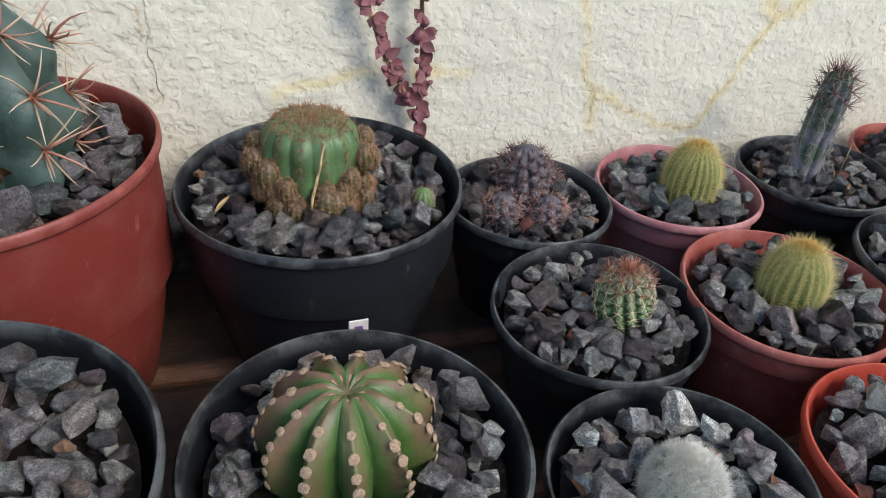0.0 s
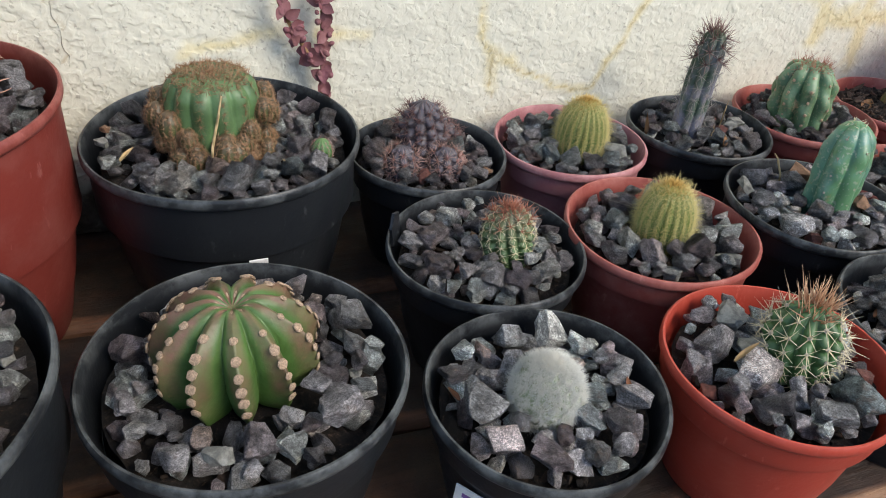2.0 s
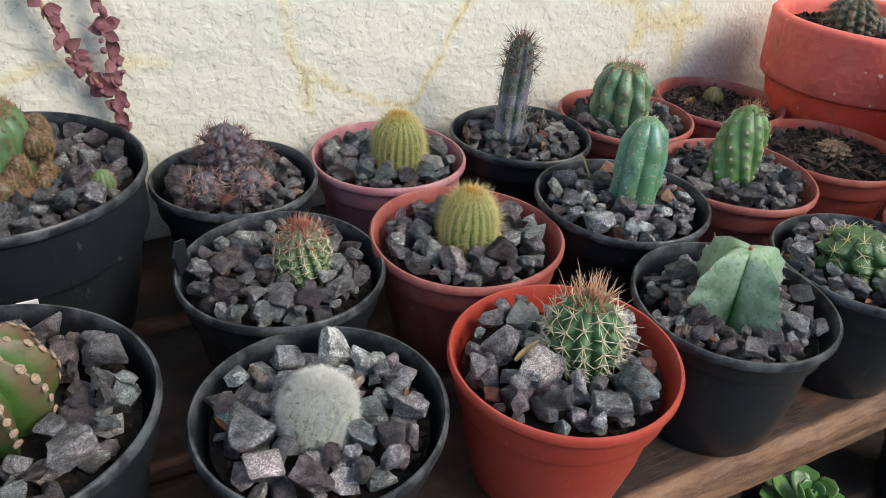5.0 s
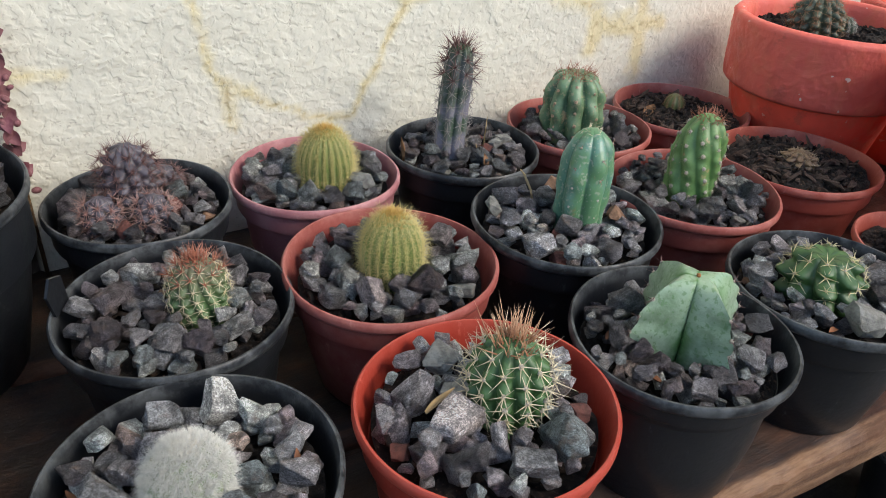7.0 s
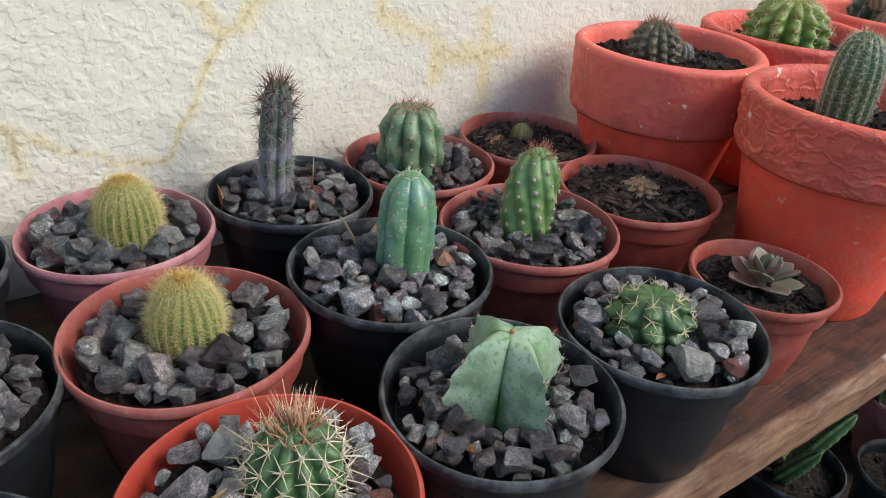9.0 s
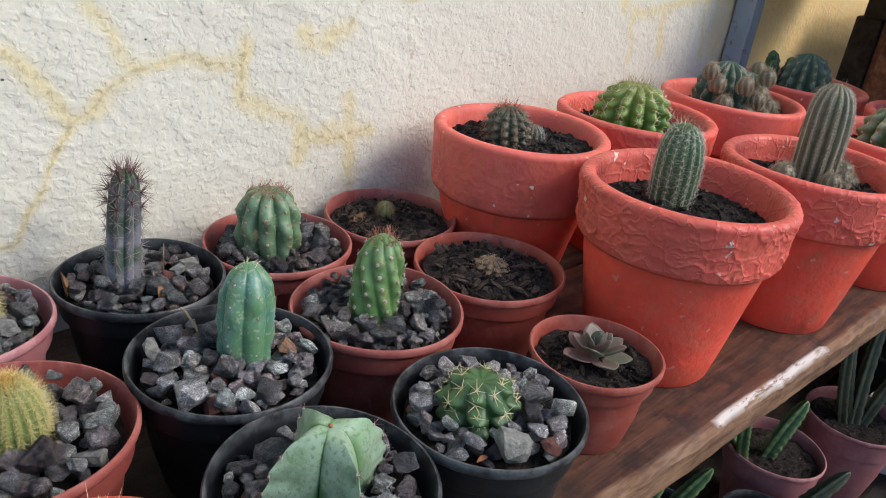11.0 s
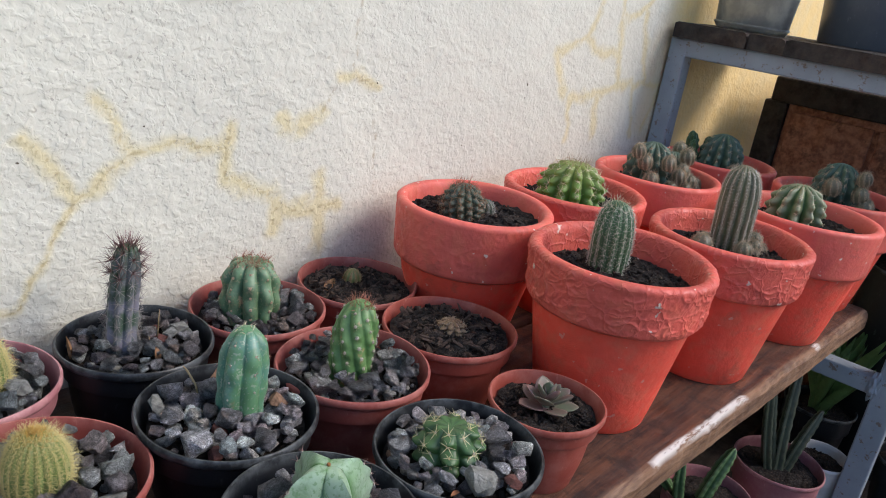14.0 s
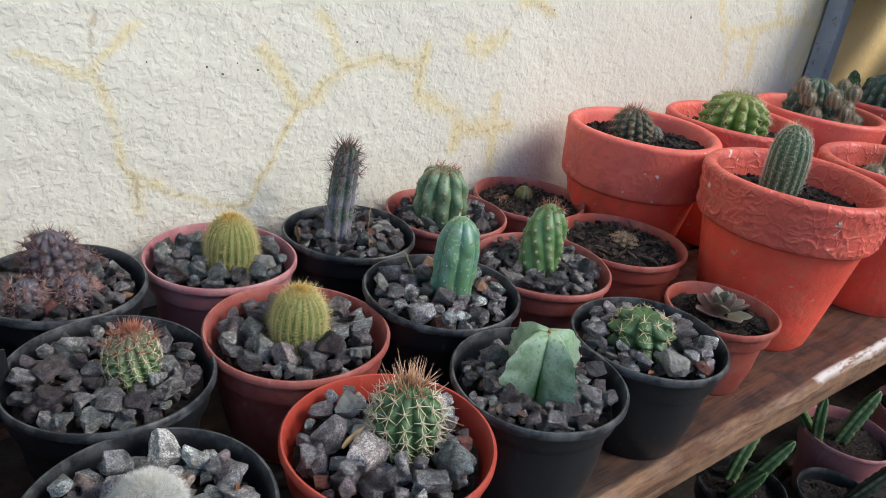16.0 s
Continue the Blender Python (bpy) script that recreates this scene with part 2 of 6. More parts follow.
def make_wall():
    """Cream painted render with ochre cracks, grey-brown raw render where the paint ends at the foot, and yellow paint past the rack."""
    n = Nodes("cream_plaster", 0.88)
    crack = n.attr("crack")
    big = n.noise(4, 5, 0.6)
    c = n.mix(n.ramp(big, (0.3, 0.0), (0.7, 1.0)), (0.68, 0.664, 0.55), (0.645, 0.63, 0.525))
    ragged = n.math("MULTIPLY", crack, n.ramp(n.noise(40, 6, 0.75), (0.2, 0.4), (0.6, 1.0)))
    c = n.mix(n.ramp(ragged, (0.0, 0.0), (0.75, 0.7)), c, (0.67, 0.57, 0.29))
    fine = n.math("MULTIPLY", n.attr("hair"), n.ramp(n.noise(120, 4, 0.7), (0.35, 0.0), (0.55, 1.0)))
    c = n.mix(n.ramp(fine, (0.25, 0.0), (0.8, 0.5)), c, (0.36, 0.27, 0.12))
    c = n.mix(n.ramp(n.noise(260, 3, 0.6), (0.76, 0.0), (0.84, 0.5)), c, (0.3, 0.27, 0.21))
    c = n.mix(n.attr("yellow"), c, n.mix(n.ramp(n.noise(14, 5, 0.7), (0.3, 0.0), (0.7, 1.0)), (0.84, 0.6, 0.25), (0.8, 0.6, 0.29)))
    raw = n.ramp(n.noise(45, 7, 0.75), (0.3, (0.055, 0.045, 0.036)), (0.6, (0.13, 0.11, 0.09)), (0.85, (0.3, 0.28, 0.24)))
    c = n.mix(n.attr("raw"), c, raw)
    n.color(c)
    n.bump(n.noise(300, 3, 0.5), 0.12, 0.001)
    splat = n.t.nodes.new("ShaderNodeTexNoise")
    splat.inputs["Scale"].default_value, splat.inputs["Detail"].default_value, splat.inputs["Roughness"].default_value, splat.inputs["Distortion"].default_value = 150, 2, 0.5, 0.35
    n.put(n.co, splat.inputs["Vector"])
    n.bump(n.ramp(splat.outputs[0], (0.38, 0.0), (0.48, 0.3), (0.55, 0.85), (0.66, 1.0)), 0.42, 0.0011)
    return n.bump(n.ramp(n.noise(48, 3, 0.5, n.stretched(1, 1, 1.3)), (0.3, 0.0), (0.7, 1.0)), 0.3, 0.002).m


wall_mat = make_wall()
crack_mat = chip_mat("dark_crack", (0.16, 0.12, 0.07))


def make_wood(name, dark, light, scale=1.0):
    n = Nodes(name, 0.75)
    co, rnd = n.shifted(5.0)
    g = n.noise(1, 7, 0.7, n.stretched(5 * scale, 75 * scale, 75 * scale, co))
    c = n.mix(n.ramp(g, (0.3, 0.0), (0.72, 1.0)), dark, light)
    c = n.mix(n.ramp(n.noise(26, 6, 0.75, co), (0.55, 0.0), (0.75, 0.7)), c, tuple(v * 0.3 for v in dark))
    worn = n.math("MULTIPLY", n.attr("worn"), n.ramp(n.noise(1, 5, 0.7, n.stretched(10, 90, 90, co)), (0.1, 0.5), (0.6, 1.0)))
    c = n.mix(worn, c, n.mix(n.ramp(n.noise(1, 6, 0.75, n.stretched(14, 110, 110, co)), (0.35, 0.0), (0.7, 1.0)), (0.27, 0.155, 0.085), (0.11, 0.055, 0.029)))
    # Shade and dirt among the pots, painted as near-black colour broken by noise.
    shade_dirt = n.math("MULTIPLY", n.attr("shade_dirt"), n.ramp(n.noise(18, 6, 0.7, co), (0.15, 0.55), (0.6, 1.0)))
    c = n.mix(shade_dirt, c, n.ramp(n.noise(120, 6, 0.75, co), (0.3, (0.008, 0.006, 0.0045)), (0.7, (0.028, 0.02, 0.014))))
    white = n.math("MULTIPLY", n.attr("white"), n.ramp(n.noise(1, 5, 0.75, n.stretched(30, 120, 120, co)), (0.3, 0.0), (0.5, 1.0)))
    c = n.mix(white, c, (0.66, 0.62, 0.56))
    n.color(c)
    n.rough(n.ramp(n.noise(30, 4, 0.6, co), (0.3, 0.55), (0.7, 0.9)))
    return n.bump(g, 0.5, 0.002).bump(n.noise(180, 5, 0.7, co), 0.35, 0.001).m


wood = make_wood("weathered_brown_plank", (0.036, 0.0125, 0.0065), (0.155, 0.058, 0.026))
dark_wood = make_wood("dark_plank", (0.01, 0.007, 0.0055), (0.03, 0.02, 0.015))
box_wood = make_wood("reddish_brown_wood", (0.2, 0.075, 0.042), (0.42, 0.18, 0.1))


def make_steel():
    n = Nodes("grey_painted_steel", 0.5)
    c = n.mix(n.ramp(n.noise(12, 5, 0.6), (0.3, 0.0), (0.7, 1.0)), (0.30, 0.34, 0.38), (0.24, 0.28, 0.32))
    c = n.mix(n.ramp(n.noise(70, 5, 0.75), (0.66, 0.0), (0.75, 0.8)), c, (0.16, 0.1, 0.06))
    n.color(c)
    return n.bump(n.noise(90, 4, 0.6), 0.15, 0.001).m


steel = make_steel()


def make_ground():
    n = Nodes("trodden_earth", 0.95)
    n.color(n.ramp(n.noise(6, 8, 0.7), (0.3, (0.15, 0.135, 0.11)), (0.7, (0.26, 0.235, 0.195))))
    return n.bump(n.noise(30, 6, 0.7), 0.5, 0.02).m


ground_mat = make_ground()


def flat_mat(name, color, rough=0.6):
    n = Nodes(name, rough)
    n.color(n.mix(n.ramp(n.noise(120, 4, 0.6), (0.35, 0.0), (0.75, 0.6)), color, tuple(v * 0.7 for v in color)))
    return n.m


# ---- mesh helpers ----
def mesh_of(name, verts, faces, material, smooth=True, **attrs):
    me = bpy.data.meshes.new(name)
    me.from_pydata([tuple(v) for v in verts], [], [tuple(int(i) for i in f) for f in faces])
    me.materials.append(material)
    for key, values in attrs.items():
        me.attributes.new(key, "FLOAT", "POINT").data.foreach_set("value", np.asarray(values, np.float32).ravel())
    me.polygons.foreach_set("use_smooth", [smooth] * len(me.polygons))
    me.update()
    return me


def crisp(me, degrees=32):
    """Keeps edges sharper than this crisp under smooth shading."""
    me.set_sharp_from_angle(angle=radians(degrees))
    return me


def child(name, me, parent, label=""):
    ob = new(name, me)
    ob.parent = parent
    return tagged(ob, label)


def part(name, bm, material, parent, label="", smooth=False):
    """Links a bmesh as one mesh object under a thing or a part."""
    me = bpy.data.meshes.new(name)
    bm.to_mesh(me)
    bm.free()
    me.materials.append(material)
    me.polygons.foreach_set("use_smooth", [smooth] * len(me.polygons))
    return child(name, me, parent, label)


def thing(name, place, label, category, group="", turn=0.0):
    ob = new(name)
    ob.empty_display_size = 0.03
    ob.matrix_world = pose(*place, 0, 0, turn)
    return tagged(ob, label, category, group)


def lathe(profile, seg=64, wobble=None):
    """Vertices and faces of a turned shape; the profile runs from the axis below to the axis inside."""
    pr = np.array(profile)
    th = np.linspace(0, 2 * np.pi, seg, endpoint=False)
    v = np.stack([pr[:, None, 0] * np.cos(th), pr[:, None, 0] * np.sin(th), pr[:, None, 1] + 0 * th], -1)
    if wobble is not None:
        v = wobble(v)
    i = np.arange(len(pr) - 1)[:, None] * seg
    j = np.arange(seg)[None, :]
    k = (j + 1) % seg
    f = np.stack([i + j, i + k, i + seg + k, i + seg + j], -1).reshape(-1, 4)
    return v.reshape(-1, 3), f


def smooth_noise(p, scale, seed=0.0):
    return np.array([noise.noise((x * scale + seed, y * scale - seed, z * scale + 2 * seed)) for x, y, z in p])


def bevelled_box(lo, hi, bevel=0.002, segs=2):
    bm = bmesh.new()
    bmesh.ops.create_cube(bm, size=1)
    lo, hi = Vector(lo), Vector(hi)
    for v in bm.verts:
        v.co = Vector([(lo[i] + hi[i]) / 2 + v.co[i] * (hi[i] - lo[i]) for i in range(3)])
    if bevel:
        bmesh.ops.bevel(bm, geom=list(bm.edges), offset=bevel, segments=segs, affect="EDGES", profile=0.5)
    return bm


def bar(a, b, w, d, bevel=0.002):
    """A square bar from a to b, w across and d deep."""
    a, b = Vector(a), Vector(b)
    bm = bevelled_box((-w / 2, -d / 2, 0), (w / 2, d / 2, (b - a).length), bevel)
    m = Matrix.Translation(a) @ (b - a).to_track_quat("Z", "Y").to_matrix().to_4x4()
    bmesh.ops.transform(bm, matrix=m, verts=bm.verts)
    return bm


def tube(points, radii, seg=8):
    """Vertices and faces of a tapering tube along points."""
    pts = [Vector(p) for p in points]
    vs, fs = [], []
    for i, p in enumerate(pts):
        d = (pts[min(i + 1, len(pts) - 1)] - pts[max(i - 1, 0)]).normalized()
        x = d.cross(Vector((0.3, 0.9, 0.2))).normalized()
        y = d.cross(x)
        for k in range(seg):
            w = 2 * math.pi * k / seg
            vs.append(p + (x * math.cos(w) + y * math.sin(w)) * radii[i])
        if i:
            for k in range(seg):
                q = (k + 1) % seg
                fs.append(((i - 1) * seg + k, (i - 1) * seg + q, i * seg + q, i * seg + k))
    fs.append(tuple(range(seg))[::-1])
    fs.append(tuple(range((len(pts) - 1) * seg, len(pts) * seg)))
    return vs, fs


def join(parts):
    """Several (verts, faces) as one."""
    vs, fs, n = [], [], 0
    for v, f in parts:
        vs += [tuple(p) for p in v]
        fs += [tuple(int(i) + n for i in q) for q in f]
        n += len(v)
    return vs, fs


def leaf(parent, at, length, width, tilt, turn, material, name="leaf", thick=0.0006, label="", cup=0.12):
    """A pointed leaf blade with thickness, rising from its foot."""
    nl, nw = 9, 5
    v = []
    for side in (1, -1):
        for i in range(nl):
            s = i / (nl - 1)
            w = width * math.sin(math.pi * (0.08 + 0.92 * s) ** 0.8) * 0.5 + 0.0002
            for j in range(nw):
                u = (j / (nw - 1) - 0.5) * 2
                v.append((u * w, s * length, side * thick * (1 - u * u) * 0.5 * (1 - 0.7 * s) + cup * length * (u * u * w / width * 2 + s * s * 0.6)))
    f = []
    for side in (0, 1):
        o = side * nl * nw
        for i in range(nl - 1):
            for j in range(nw - 1):
                q = (o + i * nw + j, o + i * nw + j + 1, o + (i + 1) * nw + j + 1, o + (i + 1) * nw + j)
                f.append(q if side == 0 else q[::-1])
    me = mesh_of(name, v, f, material)
    ob = child(name, me, parent, label)
    ob.matrix_basis = pose(*at, tilt, 0, turn)
    return ob


scrap = chip_mat("orange_dry_leaf", (0.26, 0.1, 0.04))


def litter(t, spots, material=None):
    """Scraps of dry leaf lying among the stones: x, y, z, length, turn."""
    for i, (x, y, zz, le, tu) in enumerate(spots):
        leaf(t, (x, y, zz), le, le * (0.14 if material else 0.3), 10 + 7 * (i % 3), tu, material or scrap, "dry_leaf", 0.0008, "dry orange-brown leaf scrap" if not material else "pale dry straw scrap", 0.12)


# ---- pots, soil and stones ----
def plastic_pot(parent, r, h, material, base=0.7, collar=0.26, step=0.0028, lip=0.0026, label=""):
    """A nursery pot: tapered wall, a wider collar under a rolled lip, open top, thin wall."""
    rb, hc = r * base, h * (1 - collar)
    rc = r - lip - 0.0012
    prof = [(0.0, 0.002), (rb * 0.9, 0.002), (rb * 0.93, 0.0), (rb - 0.001, 0.0), (rb, 0.0015), (rb + (rc - rb) * 0.45, hc * 0.5), (rc - step - 0.001, hc - 0.0012),
            (rc - 0.0005, hc), (rc, hc + 0.0015), (rc + 0.0006, h - 0.007), (r - 0.0008, h - 0.006), (r, h - 0.0045), (r, h - 0.0012), (r - 0.001, h),
            (r - lip + 0.0006, h), (r - lip, h - 0.001), (r - lip - 0.0012, h - 0.008), (rc - 0.003, hc), (rb, h * 0.35), (0.0, h * 0.35)]
    rg = random.Random(int(r * 1e6) + int(h * 1e5))
    k1, k2, k3 = rg.uniform(0, 6), rg.uniform(0, 6), rg.uniform(0, 6)

    def wobble(v):
        th = np.arctan2(v[..., 1], v[..., 0])
        s = 1 + (0.006 * np.sin(2 * th + k1) + 0.003 * np.sin(3 * th + k2)) * (v[..., 2:3] / h)[..., 0]
        v[..., :2] *= s[..., None]
        v[..., 2] += 0.0008 * np.sin(2 * th + k3) * (v[..., 2] > h * 0.8)
        return v
    v, f = lathe(prof, 128, wobble)
    worn = np.repeat([1.0 if 10 <= i <= 15 else 0.0 for i in range(len(prof))], 128)
    return child("pot", crisp(mesh_of("pot", v, f, material, True, worn=worn), 48), parent, label)


def clay_pot(parent, r, h, relief, label="", collar=0.36):
    """A clay pot painted red: tapered body and a tall thick rim, rough with old flaking paint where relief is set."""
    rng = np.random.default_rng(int(relief * 1e5) + int(r * 1e5))
    hr, rb = h * (1 - collar), r * 0.64
    prof = [(0.0, 0.003), (rb * 0.9, 0.003), (rb - 0.002, 0.0), (rb, 0.003)]
    prof += [(rb + (r * 0.885 - rb) * t, hr * t) for t in (0.25, 0.5, 0.75, 0.97)]
    body, bf = lathe(prof + [(r * 0.885, hr + 0.004), (r * 0.8, hr + 0.002), (0, hr + 0.002)], 72)
    b = child("body", crisp(mesh_of("body", body, bf, clay_paint)), parent)
    n = 40
    rim = [(r * 0.87, hr + 0.001), (r * 0.94, hr - 0.002), (r * 0.957, hr)]
    rim += [(r * (0.96 + 0.035 * t), hr + 0.003 + (h - hr - 0.009) * t) for t in np.linspace(0, 1, n)]
    rim += [(r, h - 0.003), (r - 0.002, h - 0.0005), (r - 0.005, h), (r - 0.009, h - 0.0005), (r - 0.0108, h - 0.003)]
    rim += [(r - 0.0115 - 0.003 * t, h - 0.003 - (h - hr) * 0.6 * t) for t in np.linspace(0.15, 1, 7)]

    def wobble(v):
        p = v.reshape(-1, 3)
        th = np.arctan2(p[:, 1], p[:, 0])
        rr = np.hypot(p[:, 0], p[:, 1])
        if relief:
            q = p + 0.003 * np.stack([smooth_noise(p, 90, 5.0), smooth_noise(p, 90, 9.0), smooth_noise(p, 90, 13.0)], -1)
            d = np.clip(1 - np.abs(smooth_noise(q, 58, relief * 900)) * 9, 0, 1)
            d2 = np.clip(1 - np.abs(smooth_noise(q, 105, relief * 700)) * 7, 0, 1)
            step = np.clip(smooth_noise(q, 48, relief * 300) * 9, -0.5, 0.5)
            patch = np.clip(smooth_noise(p, 24, 21.0) * 2 + 0.95, 0.45, 1)
            e = 0.7 * relief * patch * (0.55 * d + 0.5 * d2 + 0.3 * step)
            e *= np.where((p[:, 2] > hr + 0.001) & (p[:, 2] < h - 0.002) & (rr > r * 0.93), 1.0, 0.12)
            p[:, :2] *= ((rr + e) / np.maximum(rr, 1e-6))[:, None]
        p[:, 2] += 0.001 * np.sin(2 * th + 1) * (p[:, 2] > h * 0.9)
        return p.reshape(v.shape)
    v, f = lathe(rim, 400 if relief > 0.001 else 160, wobble)
    child("rim", mesh_of("rim", v, f, rough_rim if relief > 0.0015 else clay_rim), parent, label)
    return b


def soil(parent, r, z, lumps=0.003, seed=0.0, heap=0.0, label=""):
    rings, seg = 34, 110
    rr = np.linspace(0, r, rings)
    th = np.linspace(0, 2 * np.pi, seg, endpoint=False)
    p = np.stack([rr[:, None] * np.cos(th), rr[:, None] * np.sin(th), np.zeros((rings, seg))], -1).reshape(-1, 3)
    p[:, 2] = z + lumps * (smooth_noise(p, 60, seed) + 0.7 * smooth_noise(p, 170, seed + 3)) + heap * (1 - (np.hypot(p[:, 0], p[:, 1]) / r) ** 2)
    i = np.arange(rings - 1)[:, None] * seg
    j = np.arange(seg)[None, :]
    k = (j + 1) % seg
    f = np.stack([i + j, i + seg + j, i + seg + k, i + k], -1).reshape(-1, 4)
    return child("soil", mesh_of("soil", p, f, soil_mat), parent, label)


def stone_mesh(seed, material, name="stone"):
    """A broken stone about 1 across: a few large flat breaks, their faces slightly uneven."""
    rg = random.Random(seed)
    unit = lambda: Vector((rg.gauss(0, 1), rg.gauss(0, 1), rg.gauss(0, 1))).normalized()
    sx, sy, sz = rg.uniform(0.38, 0.52), rg.uniform(0.29, 0.4), rg.uniform(0.22, 0.34)
    planes = []
    for axis, half in ((0, sx), (1, sy), (2, sz)):
        for side in (1, -1):
            d = Vector((0, 0, 0))
            d[axis] = side
            d = (d + unit() * 0.5).normalized()
            planes.append((d, half * rg.uniform(0.85, 1.05)))
    for _ in range(rg.randint(7, 10)):
        d = unit()
        reach = abs(d.x) * sx + abs(d.y) * sy + abs(d.z) * sz
        planes.append((d, reach * rg.uniform(0.55, 0.72)))
    N = np.array([tuple(d) for d, _ in planes])
    D = np.array([q for _, q in planes])
    corners = []
    for a, b, c in itertools.combinations(range(len(D)), 3):
        M = N[[a, b, c]]
        if abs(np.linalg.det(M)) > 0.05:
            p = np.linalg.solve(M, D[[a, b, c]])
            if (N @ p <= D + 1e-6).all() and np.abs(p).max() < 0.9:
                corners.append(p * min(1.0, 0.58 / np.linalg.norm(p)))
    bm = bmesh.new()
    for p in corners:
        bm.verts.new(p)
    bmesh.ops.remove_doubles(bm, verts=bm.verts, dist=0.05)
    bmesh.ops.convex_hull(bm, input=bm.verts)
    for v in [v for v in bm.verts if not v.link_faces]:
        bm.verts.remove(v)
    for v in bm.verts:
        v.co *= rg.uniform(0.93, 0.99)
    bmesh.ops.subdivide_edges(bm, edges=bm.edges, cuts=1, use_grid_fill=True)
    for v in bm.verts:
        v.co += v.co.normalized() * (0.05 * noise.noise(v.co * 3.1 + Vector((seed, 0, 0))) + 0.02 * noise.noise(v.co * 9 + Vector((0, seed, 0))))
    bmesh.ops.triangulate(bm, faces=bm.faces)
    me = bpy.data.meshes.new(name)
    bm.to_mesh(me)
    bm.free()
    me.materials.append(material)
    return me


DARK = [stone_mesh(40 + i, dark_stone_mat) for i in range(30)]
STONES = [stone_mesh(40 + i, stone_mat) for i in range(30)]
PALE = [stone_mesh(40 + i, pale_mat) for i in range(30)]
ODD = [stone_mesh(90, tan_stone), stone_mesh(91, rust_stone), stone_mesh(92, pale_stone), stone_mesh(93, pale_stone), stone_mesh(94, rust_stone)]


def stones(parent, r, z, seed, avoid=(), size=(0.0095, 0.0185), layers=2, odd=0.03, clear=(), kinds=None):
    """Fills a pot's top with loose broken stones, each an object, keeping clear of the plants' feet (x, y, radius)."""
    rg = random.Random(seed)
    count = 0
    for layer in range(layers):
        placed = []
        tries = int(900 * (r / 0.055) ** 2)
        for turn in range(tries):
            s = rg.uniform(*size) * 1.08 * (1.0 if layer else 0.9) * (rg.choice((0.78, 1.0, 1.12, 1.34)) if turn < tries * 0.75 else rg.uniform(0.55, 0.8))
            w, q = rg.uniform(0, 2 * math.pi), (r - s * 0.42) * math.sqrt(rg.random())
            x, y = q * math.cos(w), q * math.sin(w)
            if any(math.hypot(x - a, y - b) < c * 0.92 + s * 0.3 for a, b, c in avoid):
                continue
            if layer == layers - 1 and rg.random() < 0.3:
                continue
            if layer and any(math.hypot(x - a, y - b) < c for a, b, c in clear):
                continue
            if any(math.hypot(x - a, y - b) < (s + t) * (0.4 if layer else 0.36) for a, b, t in placed):
                continue
            placed.append((x, y, s))
            me = rg.choice(ODD) if rg.random() < odd else rg.choice(kinds or STONES)
            ob = new("stone", me)
            ob.parent = parent
            zz = z + 0.004 + layer * 0.006 + s * 0.14 + rg.uniform(-0.001, 0.002)
            ob.matrix_basis = Matrix.LocRotScale((x, y, zz), Euler((rg.gauss(0, 0.3), rg.gauss(0, 0.3), rg.uniform(0, 6.28))), (s, s, s * rg.uniform(0.75, 1.05)))
            count += 1
    return count


def crumbs(parent, r, z, seed, count=160, avoid=(), heap=0.0):
    """Bark bits and crumbs lying on bare soil, one mesh."""
    rg = random.Random(seed)
    base = []
    for i in range(5):
        m = stone_mesh(200 + i, soil_mat)
        base.append(([tuple(v.co) for v in m.vertices], [tuple(p.vertices) for p in m.polygons]))
        bpy.data.meshes.remove(m)
    parts = []
    for _ in range(count):
        w, q = rg.uniform(0, 6.28), (r - 0.003) * math.sqrt(rg.random())
        x, y, s = q * math.cos(w), q * math.sin(w), rg.choice((0.002, 0.003, 0.0042, 0.007)) * rg.uniform(0.8, 1.2)
        if any(math.hypot(x - a, y - b) < c for a, b, c in avoid):
            continue
        m = Matrix.LocRotScale((x, y, z + heap * (1 - (q / r) ** 2) + s * 0.15), Euler((rg.gauss(0, 0.6), rg.gauss(0, 0.6), rg.uniform(0, 6.28))), (s * rg.uniform(0.8, 1.8), s * 0.8, s * 0.6))
        v, f = rg.choice(base)
        parts.append(([m @ Vector(p) for p in v], f))
    v, f = join(parts)
    ob = child("soil_litter", mesh_of("soil_litter", v, f, litter_mat, False), parent)
    return tagged(ob, kind="stuff")


